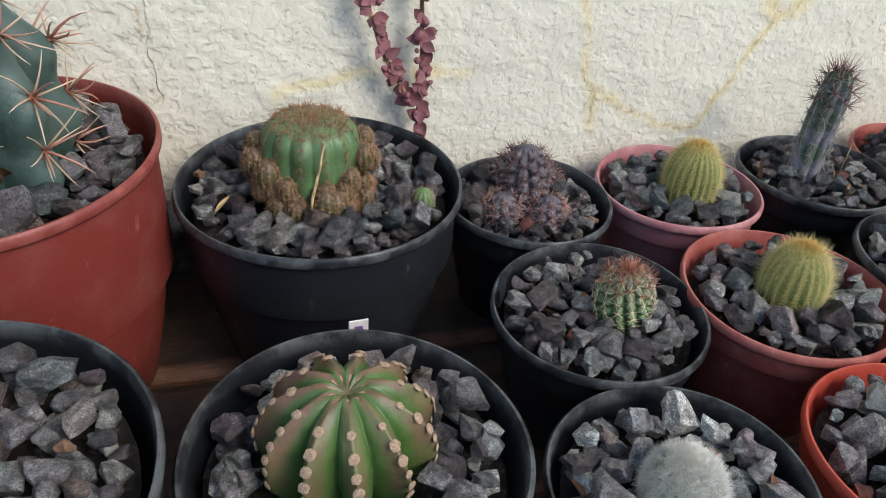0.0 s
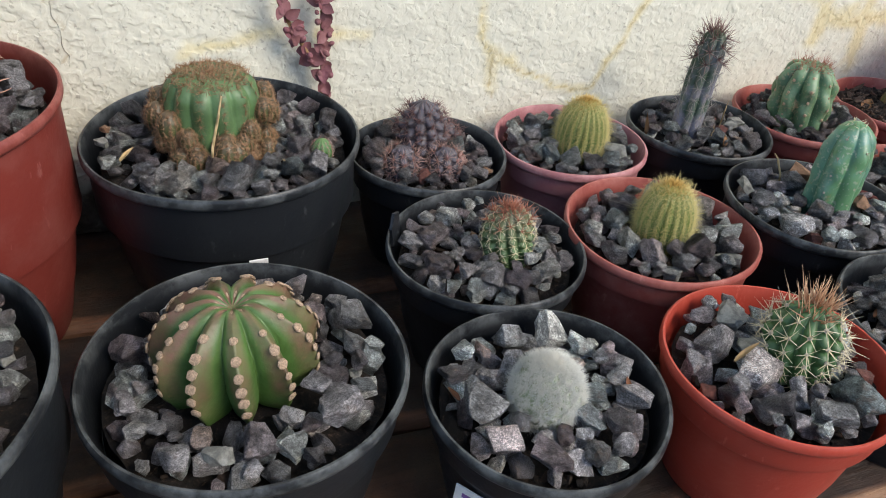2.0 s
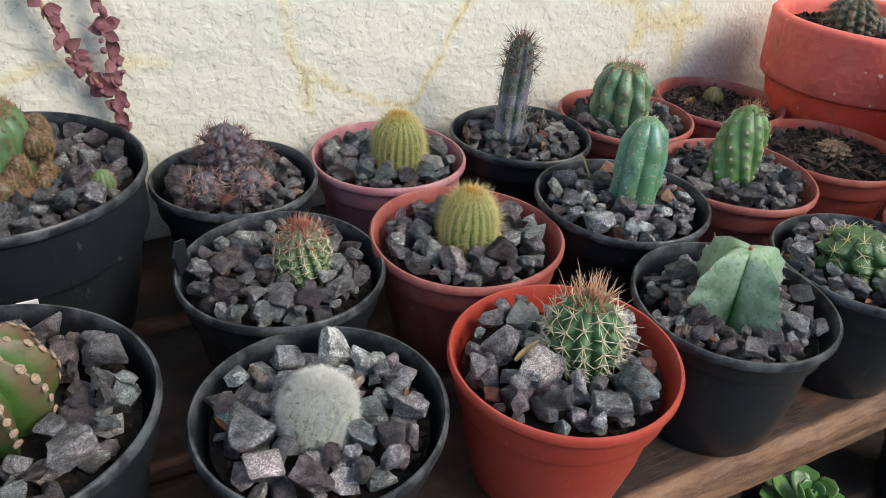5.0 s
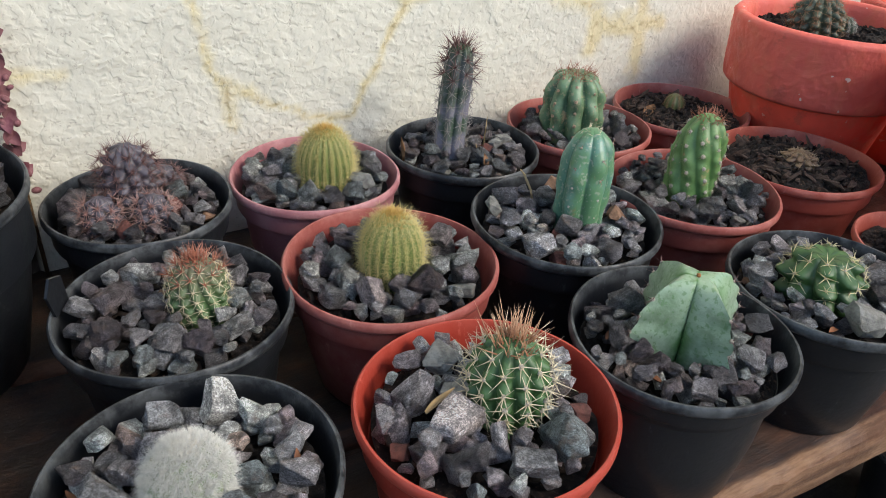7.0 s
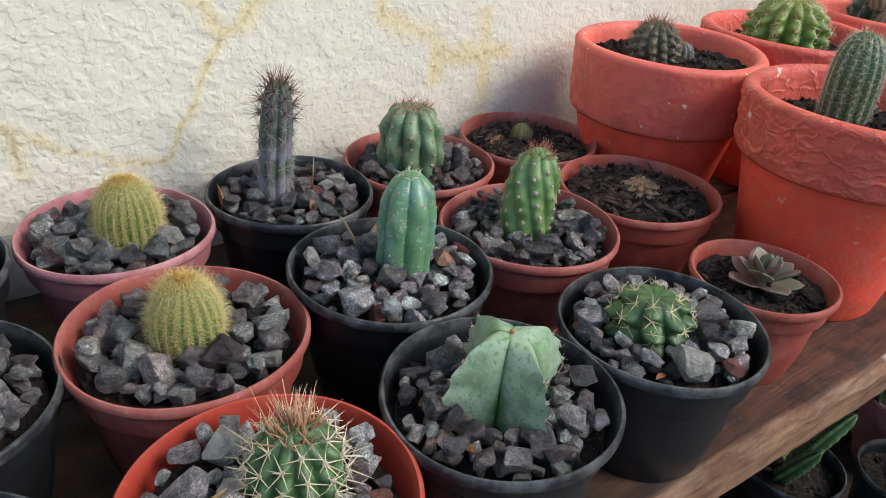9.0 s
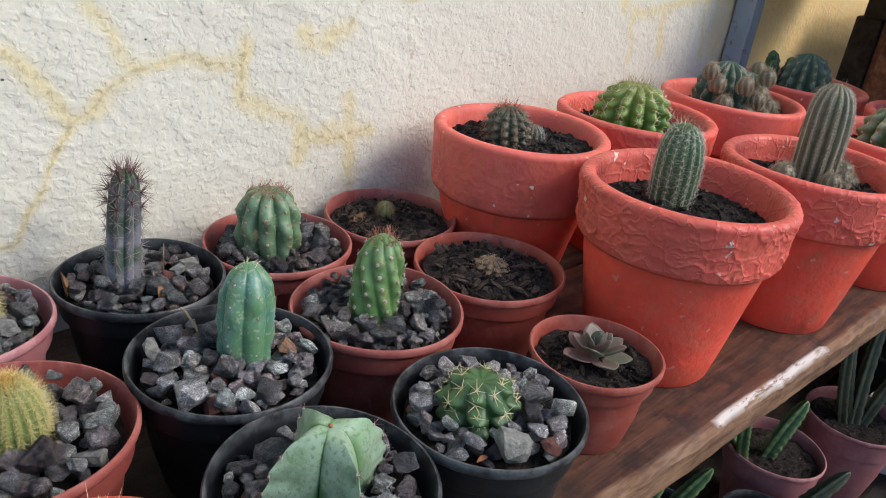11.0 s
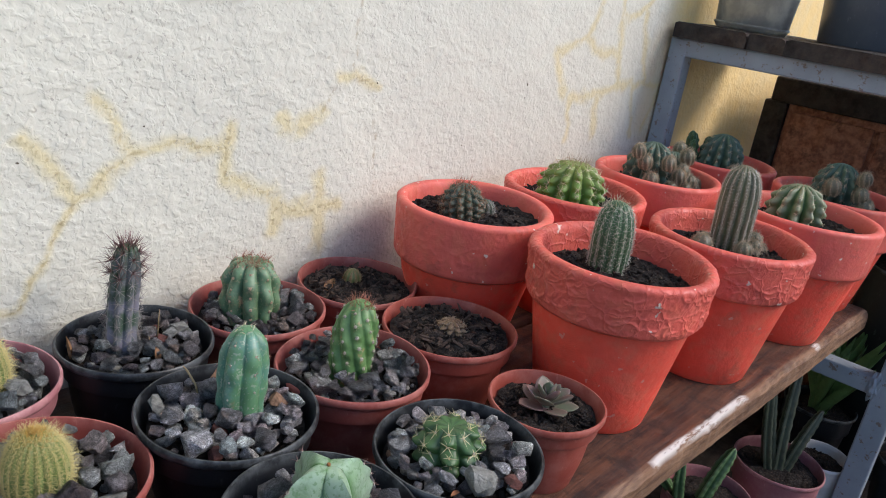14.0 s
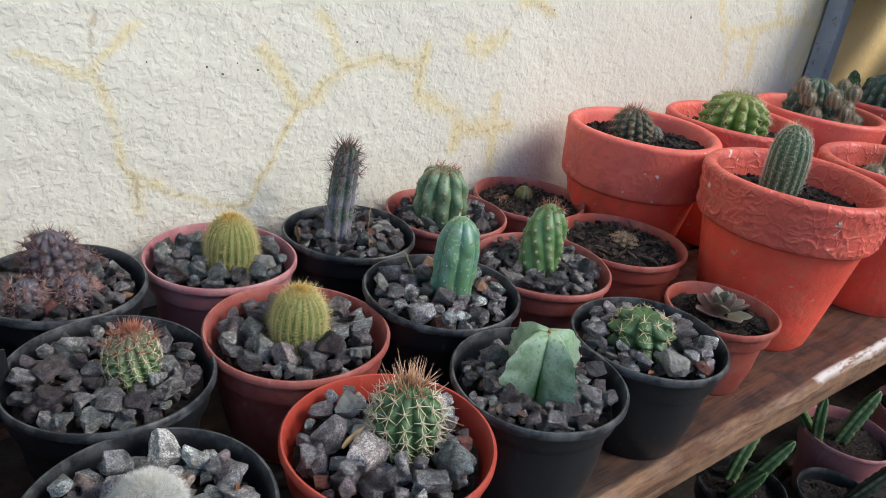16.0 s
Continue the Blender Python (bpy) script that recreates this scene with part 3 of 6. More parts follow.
# ---- cactus bodies ----
class Body:
    """A ribbed cactus stem: R across, H high, k how square its shoulders are, base how much its foot draws in."""

    def __init__(self, R, H, ribs=10, depth=0.15, k=2.4, foot=0.25, sharp=1.0, twist=0.0, rows=0, bumps=0.0, lean=(0.0, 0.0), dip=0.0, at=(0, 0, 0), wave=0.0, seed=0, start=0.0, star=False, rim=0.02):
        self.R, self.H, self.ribs, self.depth, self.k, self.foot, self.sharp = R, H, ribs, depth, k, foot, sharp
        self.twist, self.rows, self.bumps, self.lean, self.dip, self.at = twist, rows, bumps, lean, dip, at
        self.wave, self.seed, self.start, self.star, self.rim = wave, seed, start, star, rim

    def radius(self, th, v):
        s = np.sqrt(np.clip(1 - v ** self.k, 0, 1)) * (1 - self.foot * (1 - v) ** 2)
        u = th * self.ribs / 2 + self.twist * v * self.ribs / 2
        c = np.abs(np.cos(u))
        m = 1 - self.depth * (1 - c ** self.sharp)
        if self.star:
            # flat faces between sharp wings and sharp grooves
            f, g = np.arccos(np.clip(c, 0, 1)) * 2 / self.ribs, 1 - self.depth
            by, bx = g * math.sin(math.pi / self.ribs), g * math.cos(math.pi / self.ribs)
            m = by / (by * np.cos(f) + (1 - bx) * np.sin(f))
            c = 1 - f * self.ribs / math.pi
            m = m * (1 + self.depth * 0.22 * np.sin(np.pi * np.clip(c, 0, 1) ** 0.55))
        if self.rows:
            idx = np.floor(u / np.pi + 0.5)
            m = m + self.bumps * (c ** 4 if self.star else c) * np.cos(2 * np.pi * self.rows * v + np.pi * (idx % 2))
        if self.wave:
            m = m + self.wave * np.sin(3 * th + 9 * v + self.seed) * np.cos(7 * v + 2 * th)
        return self.R * s * m, c

    def point(self, th, v):
        r, _ = self.radius(th, v)
        z = self.H * v - self.dip * np.exp(-((1 - v) / self.rim))
        b = v ** 1.6
        x = r * np.cos(th + self.start) + self.lean[0] * b + self.at[0]
        y = r * np.sin(th + self.start) + self.lean[1] * b + self.at[1]
        return np.stack([x, y, z + self.at[2]], -1)

    def mesh(self, name, material, nu=None, nv=46):
        nu = nu or max(48, self.ribs * 10)
        th = np.linspace(0, 2 * np.pi, nu, endpoint=False) + (np.pi / nu if self.ribs % 2 and not self.star else 0)
        v = 1 - (1 - np.linspace(0, 1, nv)) ** 2.0
        V, T = np.meshgrid(v, th, indexing="ij")
        p = self.point(T, V)
        _, c = self.radius(T, V)
        i = np.arange(nv - 1)[:, None] * nu
        j = np.arange(nu)[None, :]
        k = (j + 1) % nu
        f = np.stack([i + j, i + k, i + nu + k, i + nu + j], -1).reshape(-1, 4)
        return mesh_of(name, p.reshape(-1, 3), f, material, True, crest=c, tall=V)

    def frames(self, th, v):
        """Place and outward normal of points on the skin, smoothed over the ribs."""
        th, v = np.asarray(th, float), np.asarray(v, float)
        e = 0.004
        p = self.point(th, v)
        vv = np.clip(v, 0.03, 0.985)
        flat = Body(self.R, self.H, depth=0.0, k=self.k, foot=self.foot, lean=self.lean, at=self.at, dip=self.dip, start=self.start, rim=self.rim)
        dt = flat.point(th + e, vv) - flat.point(th - e, vv)
        dv = flat.point(th, vv + e) - flat.point(th, vv - e)
        n = np.cross(dt, dv)
        n /= np.linalg.norm(n, axis=-1, keepdims=True) + 1e-12
        return p, n

    def areoles(self, rows, low=0.1, high=0.97, alternate=True, power=1.0):
        """Angles and heights of the areoles along the crests."""
        th, v = [], []
        for k in range(self.ribs):
            for j in range(rows):
                s = (j + (0.5 if alternate and k % 2 else 0.0)) / rows
                h = low + (high - low) * s ** power
                th.append(2 * math.pi * k / self.ribs - self.twist * h)
                v.append(h)
        return np.array(th), np.array(v)


def spine_arrays(p, d, length, width):
    """Thin three-sided spines from places p along d."""
    n = len(p)
    d = d / (np.linalg.norm(d, axis=1, keepdims=True) + 1e-12)
    ref = np.where(np.abs(d[:, 2:3]) < 0.9, np.array([[0.0, 0, 1]]), np.array([[1.0, 0, 0]]))
    x = np.cross(d, ref)
    x /= np.linalg.norm(x, axis=1, keepdims=True)
    y = np.cross(d, x)
    w = np.broadcast_to(np.asarray(width, float), (n,))[:, None] / 2
    length = np.broadcast_to(np.asarray(length, float), (n,))[:, None]
    base = p - d * length * 0.03
    v = np.empty((n, 4, 3))
    for k in range(3):
        a = 2 * math.pi * k / 3
        v[:, k] = base + (x * math.cos(a) + y * math.sin(a)) * w
    v[:, 3] = p + d * length
    i = np.arange(n)[:, None] * 4
    f = np.concatenate([i + np.array([[0, 1, 3]]), i + np.array([[1, 2, 3]]), i + np.array([[2, 0, 3]])])
    return v.reshape(-1, 3), f, np.tile([0.0, 0, 0, 1], n)


def curved_spines(name, groups, material, parent, label="", bend=0.35):
    """Stout tapering spines that curve, one mesh."""
    rg = random.Random(len(groups))
    parts, tall = [], []
    for p, d, length, width in groups:
        for q, e, le in zip(p, d, np.broadcast_to(length, (len(p),))):
            e = Vector(e).normalized()
            side = e.cross(Vector((rg.gauss(0, 1), rg.gauss(0, 1), rg.gauss(0, 1)))).normalized() * bend * le * rg.uniform(0.1, 1.0)
            pts = [Vector(q) + e * le * u + side * max(u, 0) ** 2.4 for u in (-0.02, 0.3, 0.6, 0.82, 1.0)]
            v, f = tube(pts, [width * k for k in (0.5, 0.46, 0.36, 0.24, 0.06)], 6)
            parts.append((v, f))
            tall += [u for u in (0.0, 0.3, 0.6, 0.82, 1.0) for _ in range(6)]
    v, f = join(parts)
    return child(name, mesh_of(name, v, f, material, True, tall=tall), parent, label)


def spines(name, groups, material, parent, label=""):
    """One mesh of spines from (p, d, length, width) groups."""
    p = np.concatenate([g[0] for g in groups])
    d = np.concatenate([g[1] for g in groups])
    le = np.concatenate([np.broadcast_to(g[2], (len(g[0]),)) for g in groups])
    w = np.concatenate([np.broadcast_to(g[3], (len(g[0]),)) for g in groups])
    v, f, t = spine_arrays(p, d, le, w)
    return child(name, mesh_of(name, v, f, material, False, tall=t), parent, label)


def tufts(p, n, rng, count, length, width, spread, up=0.0, jitter=0.3):
    """count spines from each areole, leaning spread (0 along the normal, 1 flat) round it."""
    m = len(p)
    ref = np.where(np.abs(n[:, 2:3]) < 0.95, np.array([[0.0, 0, 1]]), np.array([[1.0, 0, 0]]))
    x = np.cross(n, ref)
    x /= np.linalg.norm(x, axis=1, keepdims=True) + 1e-9
    y = np.cross(n, x)
    out = []
    for k in range(count):
        a = 2 * np.pi * (k + rng.uniform(-jitter, jitter, m)) / count
        s = spread * rng.uniform(0.8, 1.15, m)
        d = n * np.cos(s * np.pi / 2)[:, None] + (x * np.cos(a)[:, None] + y * np.sin(a)[:, None]) * np.sin(s * np.pi / 2)[:, None]
        d[:, 2] += up
        out.append((p, d, length * rng.uniform(0.65, 1.15, m), width))
    return out


def scattered(body, rng, count, low=0.05, high=1.0):
    th = rng.uniform(0, 2 * np.pi, count)
    v = rng.uniform(low, high, count)
    return body.frames(th, v)


def dots(p, n, size, material, parent, flat=0.6, label=""):
    """Small woolly cushions at the areoles, each an object on one mesh."""
    bm = bmesh.new()
    bmesh.ops.create_icosphere(bm, subdivisions=1, radius=1)
    for q in bm.verts:
        q.co *= 1 + 0.2 * noise.noise(q.co * 2.5)
    me = bpy.data.meshes.new("areole")
    bm.to_mesh(me)
    bm.free()
    me.materials.append(material)
    me.polygons.foreach_set("use_smooth", [True] * len(me.polygons))
    rg = random.Random(3)
    for q, d in zip(p, n):
        k = size * rg.uniform(0.8, 1.2)
        ob = child("areole", me, parent, label)
        ob.matrix_basis = Matrix.LocRotScale(Vector(q), Vector(d).to_track_quat("Z", "Y"), (k, k, k * flat))


# ---- the setting ----
WALL_Y = 0.489
CRACKS_A = [((0.263, 0.152), (0.268, 0.122), (0.279, 0.109), (0.293, 0.107), (0.316, 0.093), (0.335, 0.085), (0.372, 0.081), (0.39, 0.112), (0.416, 0.158), (0.456, 0.191)),
            ((0.279, 0.109), (0.277, 0.088)), ((0.38, 0.21), (0.416, 0.158), (0.455, 0.19)), ((0.436, 0.239), (0.451, 0.208), (0.462, 0.198), (0.542, 0.192), (0.55, 0.209)),
            ((0.542, 0.192), (0.548, 0.163), (0.606, 0.139), (0.601, 0.105)), ((0.606, 0.13), (0.65, 0.123), (0.682, 0.121))]
CRACKS_B = [((0.657, 0.155), (0.654, 0.123), (0.66, 0.075)), ((0.601, 0.214), (0.619, 0.204), (0.649, 0.22)), ((0.67, 0.25), (0.689, 0.255), (0.719, 0.242)),
            ((1.076, 0.226), (1.039, 0.282), (1.109, 0.3), (1.131, 0.364), (1.112, 0.392)), ((1.109, 0.3), (1.152, 0.284), (1.201, 0.285)),
            ((1.192, 0.398), (1.191, 0.335), (1.217, 0.245)), ((1.192, 0.332), (1.262, 0.349), (1.326, 0.401)), ((1.262, 0.349), (1.307, 0.236)),
            ((1.093, 0.218), (1.163, 0.226), (1.238, 0.238), (1.369, 0.235)), ((1.093, 0.218), (1.102, 0.164)), ((1.163, 0.226), (1.175, 0.164)),
            ((1.271, 0.231), (1.299, 0.154)), ((1.369, 0.235), (1.334, 0.165)),
            ((0.054, 0.128), (0.089, 0.136), (0.111, 0.14)), ((0.142, 0.136), (0.179, 0.134)), ((0.2, 0.211), (0.252, 0.196), (0.278, 0.229)), ((0.252, 0.196), (0.259, 0.155))]
HAIRS = [((-0.013, 0.24), (-0.016, 0.17), (-0.014, 0.125)), ((0.25, 0.25), (0.258, 0.16), (0.268, 0.12)), ((0.649, 0.22), (0.67, 0.25)), ((0.689, 0.36), (0.689, 0.255), (0.717, 0.242), (0.732, 0.13)), ((0.279, 0.11), (0.277, 0.06))]


def line_distance(px, pz, lines):
    best = np.full(px.shape, 9.0)
    for line in lines:
        for (x0, z0), (x1, z1) in zip(line, line[1:]):
            dx, dz = x1 - x0, z1 - z0
            t = np.clip(((px - x0) * dx + (pz - z0) * dz) / (dx * dx + dz * dz), 0, 1)
            best = np.minimum(best, np.hypot(px - x0 - t * dx, pz - z0 - t * dz))
    return best


def fast_noise(x, z, cell, seed):
    """Smooth value noise on a plane."""
    rng = np.random.default_rng(seed)
    g = rng.uniform(-1, 1, (256, 256))
    u, w = x / cell, z / cell
    i, j = np.floor(u).astype(int), np.floor(w).astype(int)
    fu, fw = u - i, w - j
    fu, fw = fu * fu * (3 - 2 * fu), fw * fw * (3 - 2 * fw)
    q = lambda a, b: g[a % 256, b % 256]
    return (q(i, j) * (1 - fu) + q(i + 1, j) * fu) * (1 - fw) + (q(i, j + 1) * (1 - fu) + q(i + 1, j + 1) * fu) * fw


def build_wall():
    xs = np.concatenate([np.arange(-1.6, -0.25, 0.03), np.arange(-0.25, 1.45, 0.0034), np.arange(1.46, 3.2, 0.02)])
    zs = np.concatenate([np.arange(-0.72, -0.03, 0.03), np.arange(-0.03, 0.46, 0.0034), np.arange(0.47, 2.6, 0.03)])
    X, Z = np.meshgrid(xs, zs)
    relief = fast_noise(X, Z, 0.016, 1) * 0.6 + fast_noise(X + 3, Z * 1.2, 0.0095, 2) * 0.4
    Y = WALL_Y - 0.0006 * relief - 0.0012 * fast_noise(X, Z, 0.09, 3)
    face = lambda x, z: WALL_Y - 0.0006 * (fast_noise(x, z, 0.016, 1) * 0.6 + fast_noise(x + 3, z * 1.2, 0.0095, 2) * 0.4) - 0.0012 * fast_noise(x, z, 0.09, 3)
    wx = X + 0.004 * fast_noise(X, Z, 0.02, 5) + 0.0028 * fast_noise(X, Z, 0.008, 6)
    wz = Z + 0.004 * fast_noise(X, Z, 0.02, 7) + 0.0028 * fast_noise(X, Z, 0.008, 8)
    width = 0.0098 + 0.0045 * fast_noise(X, Z, 0.05, 9)
    crack = np.clip(1.1 * (1 - line_distance(wx, wz, CRACKS_A[1:] + CRACKS_B[:-4]) / width), 0, 1)
    crack = np.maximum(crack, np.clip(1.0 - line_distance(wx, wz, CRACKS_A[:1] + CRACKS_B[-4:]) / (width * 0.62), 0, 1))
    hair = np.clip(1 - line_distance(wx, wz, HAIRS + CRACKS_A) / 0.0028, 0, 1)
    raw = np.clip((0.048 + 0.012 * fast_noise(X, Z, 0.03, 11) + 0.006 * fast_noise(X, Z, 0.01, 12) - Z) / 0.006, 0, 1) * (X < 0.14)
    yellow = np.clip((X - 1.30) / 0.12 + 0.4 * fast_noise(X, Z, 0.06, 14), 0, 1)
    Y = Y + 0.006 * raw * (0.5 + fast_noise(X, Z, 0.012, 13))
    n, m = len(zs), len(xs)
    front = np.stack([X, Y, Z], -1).reshape(-1, 3)
    i = np.arange(n - 1)[:, None] * m
    j = np.arange(m - 1)[None, :]
    f = np.stack([i + j, i + j + 1, i + m + j + 1, i + m + j], -1).reshape(-1, 4).tolist()
    k = len(front)
    back = [(xs[0], WALL_Y + 0.16, zs[0]), (xs[-1], WALL_Y + 0.16, zs[0]), (xs[-1], WALL_Y + 0.16, zs[-1]), (xs[0], WALL_Y + 0.16, zs[-1])]
    f += [(k + 1, k, k + 3, k + 2), (k, k + 1, m - 1, 0), (k + 3, (n - 1) * m, n * m - 1, k + 2), (k, 0, (n - 1) * m, k + 3), (k + 1, k + 2, n * m - 1, m - 1)]
    z4 = np.zeros(4)
    at = lambda a: np.concatenate([a.ravel(), z4])
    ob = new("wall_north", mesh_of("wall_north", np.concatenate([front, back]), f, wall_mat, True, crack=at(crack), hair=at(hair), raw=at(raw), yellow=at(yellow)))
    tagged(ob, "cream plastered wall with ochre-yellow crack stains", "wall", kind="structure")
    # fine open cracks, as thin dark slivers proud of the paint
    for line, w in ((HAIRS[0], 0.0009),):
        pts = np.array(line)
        along = np.concatenate([[0], np.cumsum(np.hypot(*np.diff(pts, axis=0).T))])
        u = np.linspace(0, along[-1], max(8, int(along[-1] / 0.0016)))
        x, z = np.interp(u, along, pts[:, 0]), np.interp(u, along, pts[:, 1])
        x = x + 0.0035 * fast_noise(u + pts[0, 0], u * 0 + 1, 0.014, 31) + 0.0012 * fast_noise(u, u * 0 + 2, 0.004, 32)
        z = z + 0.0025 * fast_noise(u + pts[0, 1], u * 0 + 3, 0.011, 33)
        half = w * 0.5 * np.clip(0.55 + 0.9 * fast_noise(u, u * 0 + 4, 0.006, 34), 0.06, 1) * np.clip(np.minimum(u, u[-1] - u) / 0.01, 0.1, 1)
        y = face(x, z)
        v = np.concatenate([np.stack([x - half, y + 0.0012, z], -1), np.stack([x, y - 0.00055, z], -1), np.stack([x + half, y + 0.0012, z], -1)])
        m2 = len(u)
        k2 = np.arange(m2 - 1)
        f2 = np.concatenate([np.stack([k2, k2 + m2, k2 + m2 + 1, k2 + 1], -1), np.stack([k2 + m2, k2 + 2 * m2, k2 + 2 * m2 + 1, k2 + m2 + 1], -1)])
        child("crack", mesh_of("crack", v, f2, crack_mat), ob, "thin dark hairline crack")
    rg = random.Random(12)
    for x, z, d in ((0.984, 0.241, 0.005), (0.983, 0.224, 0.004), (0.72, 0.246, 0.003), (0.333, 0.198, 0.003), (0.346, 0.192, 0.004), (0.358, 0.2, 0.002), (0.376, 0.194, 0.003), (0.287, 0.203, 0.003), (0.87, 0.17, 0.0025), (0.47, 0.215, 0.002)):
        bm = bmesh.new()
        bmesh.ops.create_icosphere(bm, subdivisions=1, radius=0.5)
        for q in bm.verts:
            q.co *= 1 + 0.5 * noise.noise(q.co * 3 + Vector((x * 50, 0, 0)))
        chip = part("chipped_spot", bm, crack_mat, ob, "small dark chip in the paint", True)
        chip.matrix_basis = Matrix.LocRotScale((x, face(np.array([x]), np.array([z]))[0], z), Euler((0, rg.uniform(0, 3), 0)), (d * rg.uniform(0.4, 1.0), 0.0014, d * rg.uniform(0.3, 0.9)))
    return ob


build_wall()

bm = bmesh.new()
bmesh.ops.create_grid(bm, x_segments=1, y_segments=1, size=60)
for v in bm.verts:
    v.co.z = -0.74
me = bpy.data.meshes.new("ground")
bm.to_mesh(me)
bm.free()
me.materials.append(ground_mat)
tagged(new("ground", me), "bare trodden earth under the plant rack", "ground", kind="structure")


# Added unseen wall: blocks low sky and bounces light back at the pots.
added_wall = bevelled_box((-4.0, -2.36, -0.74), (5.5, -2.2, 0.75), 0.01)
ob = part("wall_south", added_wall, flat_mat("added_wall_paint", (0.58, 0.56, 0.5), 0.9), None)
tagged(ob, "unseen plain wall opposite the rack, added to shape the light", "wall", kind="structure")


def plank(name, x0, x1, y0, y1, z0, z1, material, parent, slope=0.0, worn=0.0, white=(), seed=0, label="", shade_dirt=0.0):
    """A worn board along x; slope turns its edges a little, worn bares its front arris, white leaves paint there
    between two x, the last argument paints shade and dirt among the pots onto its top.
    """
    nx = max(8, int((x1 - x0) / 0.008))
    xs = np.linspace(x0, x1, nx)
    prof = [(y0 + 0.0, z0), (y0, z0 + (z1 - z0) * 0.5), (y0 + 0.001, z1 - 0.006), (y0 + 0.004, z1 - 0.0015), (y0 + 0.007, z1 - 0.0003), (y0 + 0.01, z1)]
    prof += [(y0 + (y1 - y0) * t, z1) for t in (0.18, 0.35, 0.5, 0.65, 0.8, 0.95)] + [(y1, z1 - 0.002), (y1, z0)]
    v, wv, ww, st = [], [], [], []
    for x in xs:
        e1 = 0.0022 * fast_noise(np.array([x]), np.array([seed * 1.3]), 0.03, 21)[0] + 0.0012 * fast_noise(np.array([x]), np.array([seed * 2.1]), 0.009, 22)[0]
        for q, (y, z) in enumerate(prof):
            k = 1.0 if q in (2, 3, 4) else 0.6 if q == 5 else 0.35 if q in (0, 1) else 0.0
            top = 0.0006 * fast_noise(np.array([x]), np.array([y * 3 + seed]), 0.05, 23)[0] if 5 < q < 12 else 0.0
            v.append((x, y + slope * x + e1 * k, z - abs(e1) * k * 0.7 + top))
            wv.append(worn * (1.0 if q <= 4 else 0.0))
            # Painted shade on the top only: full left of x 0.42, fading to a trace.
            st.append(shade_dirt * (1.0 if x < 0.42 else max(0.12, 1 - (x - 0.42) / 0.2)) if q > 4 else 0.0)
            ww.append(1.0 if q in (3, 4) and any(a <= x <= b for a, b in white) else 0.0)
    m = len(prof)
    f = [(i * m + q, i * m + q + 1, (i + 1) * m + q + 1, (i + 1) * m + q) for i in range(nx - 1) for q in range(m - 1)]
    f += [(i * m + m - 1, i * m, (i + 1) * m, (i + 1) * m + m - 1) for i in range(nx - 1)]
    f = [t[::-1] for t in f]
    f += [tuple(range(m)), tuple(range((nx - 1) * m, nx * m))[::-1]]
    me = mesh_of(name, v, f, material, False, worn=wv, white=ww, shade_dirt=st)
    return child(name, me, parent, label)


shelf = tagged(new("shelf"), "weathered brown wooden shelf with a pale worn front edge", "shelf")
plank("plank", -0.62, 1.335, 0.150, 0.262, -0.027, 0.0, wood, shelf, -0.05, 1.0, ((0.73, 0.92), (1.12, 1.14)), 1, shade_dirt=0.85)
plank("plank", -0.62, 1.335, 0.268, 0.385, -0.027, -0.001, wood, shelf, -0.05, 0.3, (), 2, shade_dirt=0.95)
plank("plank", -0.62, 1.335, 0.391, 0.52, -0.027, 0.0, wood, shelf, -0.05, 0.3, (), 3, shade_dirt=0.95)

# Steel rack whose end frame stands where the shelf stops, with boards on its top.
rack = tagged(new("rack"), "grey painted steel rack frame with chipped paint", "rack")
FX = 1.372
for a, b, w, name in (((FX, 0.47, -0.74), (FX, 0.47, 0.313), 0.03, "leg"), ((FX, 0.03, -0.74), (FX, 0.03, 0.313), 0.034, "leg"),
                      ((FX, 0.47, 0.3), (FX, 0.03, 0.3), 0.028, "top_bar"), ((FX, 0.455, -0.115), (FX, 0.047, -0.115), 0.028, "cross_bar"),
                      ((FX + 0.95, 0.47, -0.74), (FX + 0.95, 0.47, 0.313), 0.03, "leg"), ((FX + 0.95, 0.03, -0.74), (FX + 0.95, 0.03, 0.313), 0.03, "leg"),
                      ((FX + 0.95, 0.455, 0.3), (FX + 0.95, 0.045, 0.3), 0.028, "top_bar")):
    part(name, bar(a, b, w, w, 0.0025), steel, rack)
bm = bmesh.new()
bmesh.ops.create_icosphere(bm, subdivisions=4, radius=1)
for v in bm.verts:
    v.co *= 1 + 0.45 * noise.noise(v.co * 2.6)
    v.co = Vector((FX - 0.014 + v.co.x * 0.008, 0.047 + v.co.y * 0.009, -0.115 + v.co.z * 0.022))
part("weld", bm, steel, rack, "lumpy grey weld")
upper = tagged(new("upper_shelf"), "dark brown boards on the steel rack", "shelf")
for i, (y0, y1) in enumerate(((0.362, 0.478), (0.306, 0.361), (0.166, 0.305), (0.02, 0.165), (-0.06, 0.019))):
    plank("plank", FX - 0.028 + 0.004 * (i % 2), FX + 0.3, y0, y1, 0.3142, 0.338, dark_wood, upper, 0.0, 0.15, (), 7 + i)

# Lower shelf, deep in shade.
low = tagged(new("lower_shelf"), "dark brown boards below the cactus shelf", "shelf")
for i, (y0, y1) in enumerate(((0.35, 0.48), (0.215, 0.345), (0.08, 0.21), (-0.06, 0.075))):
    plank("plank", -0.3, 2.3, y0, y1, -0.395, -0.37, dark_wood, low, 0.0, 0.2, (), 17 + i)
for x in (-0.25, 0.55):
    for y in (0.02, 0.44):
        part("leg", bar((x, y, -0.74), (x, y, -0.396), 0.035, 0.035), dark_wood, low)
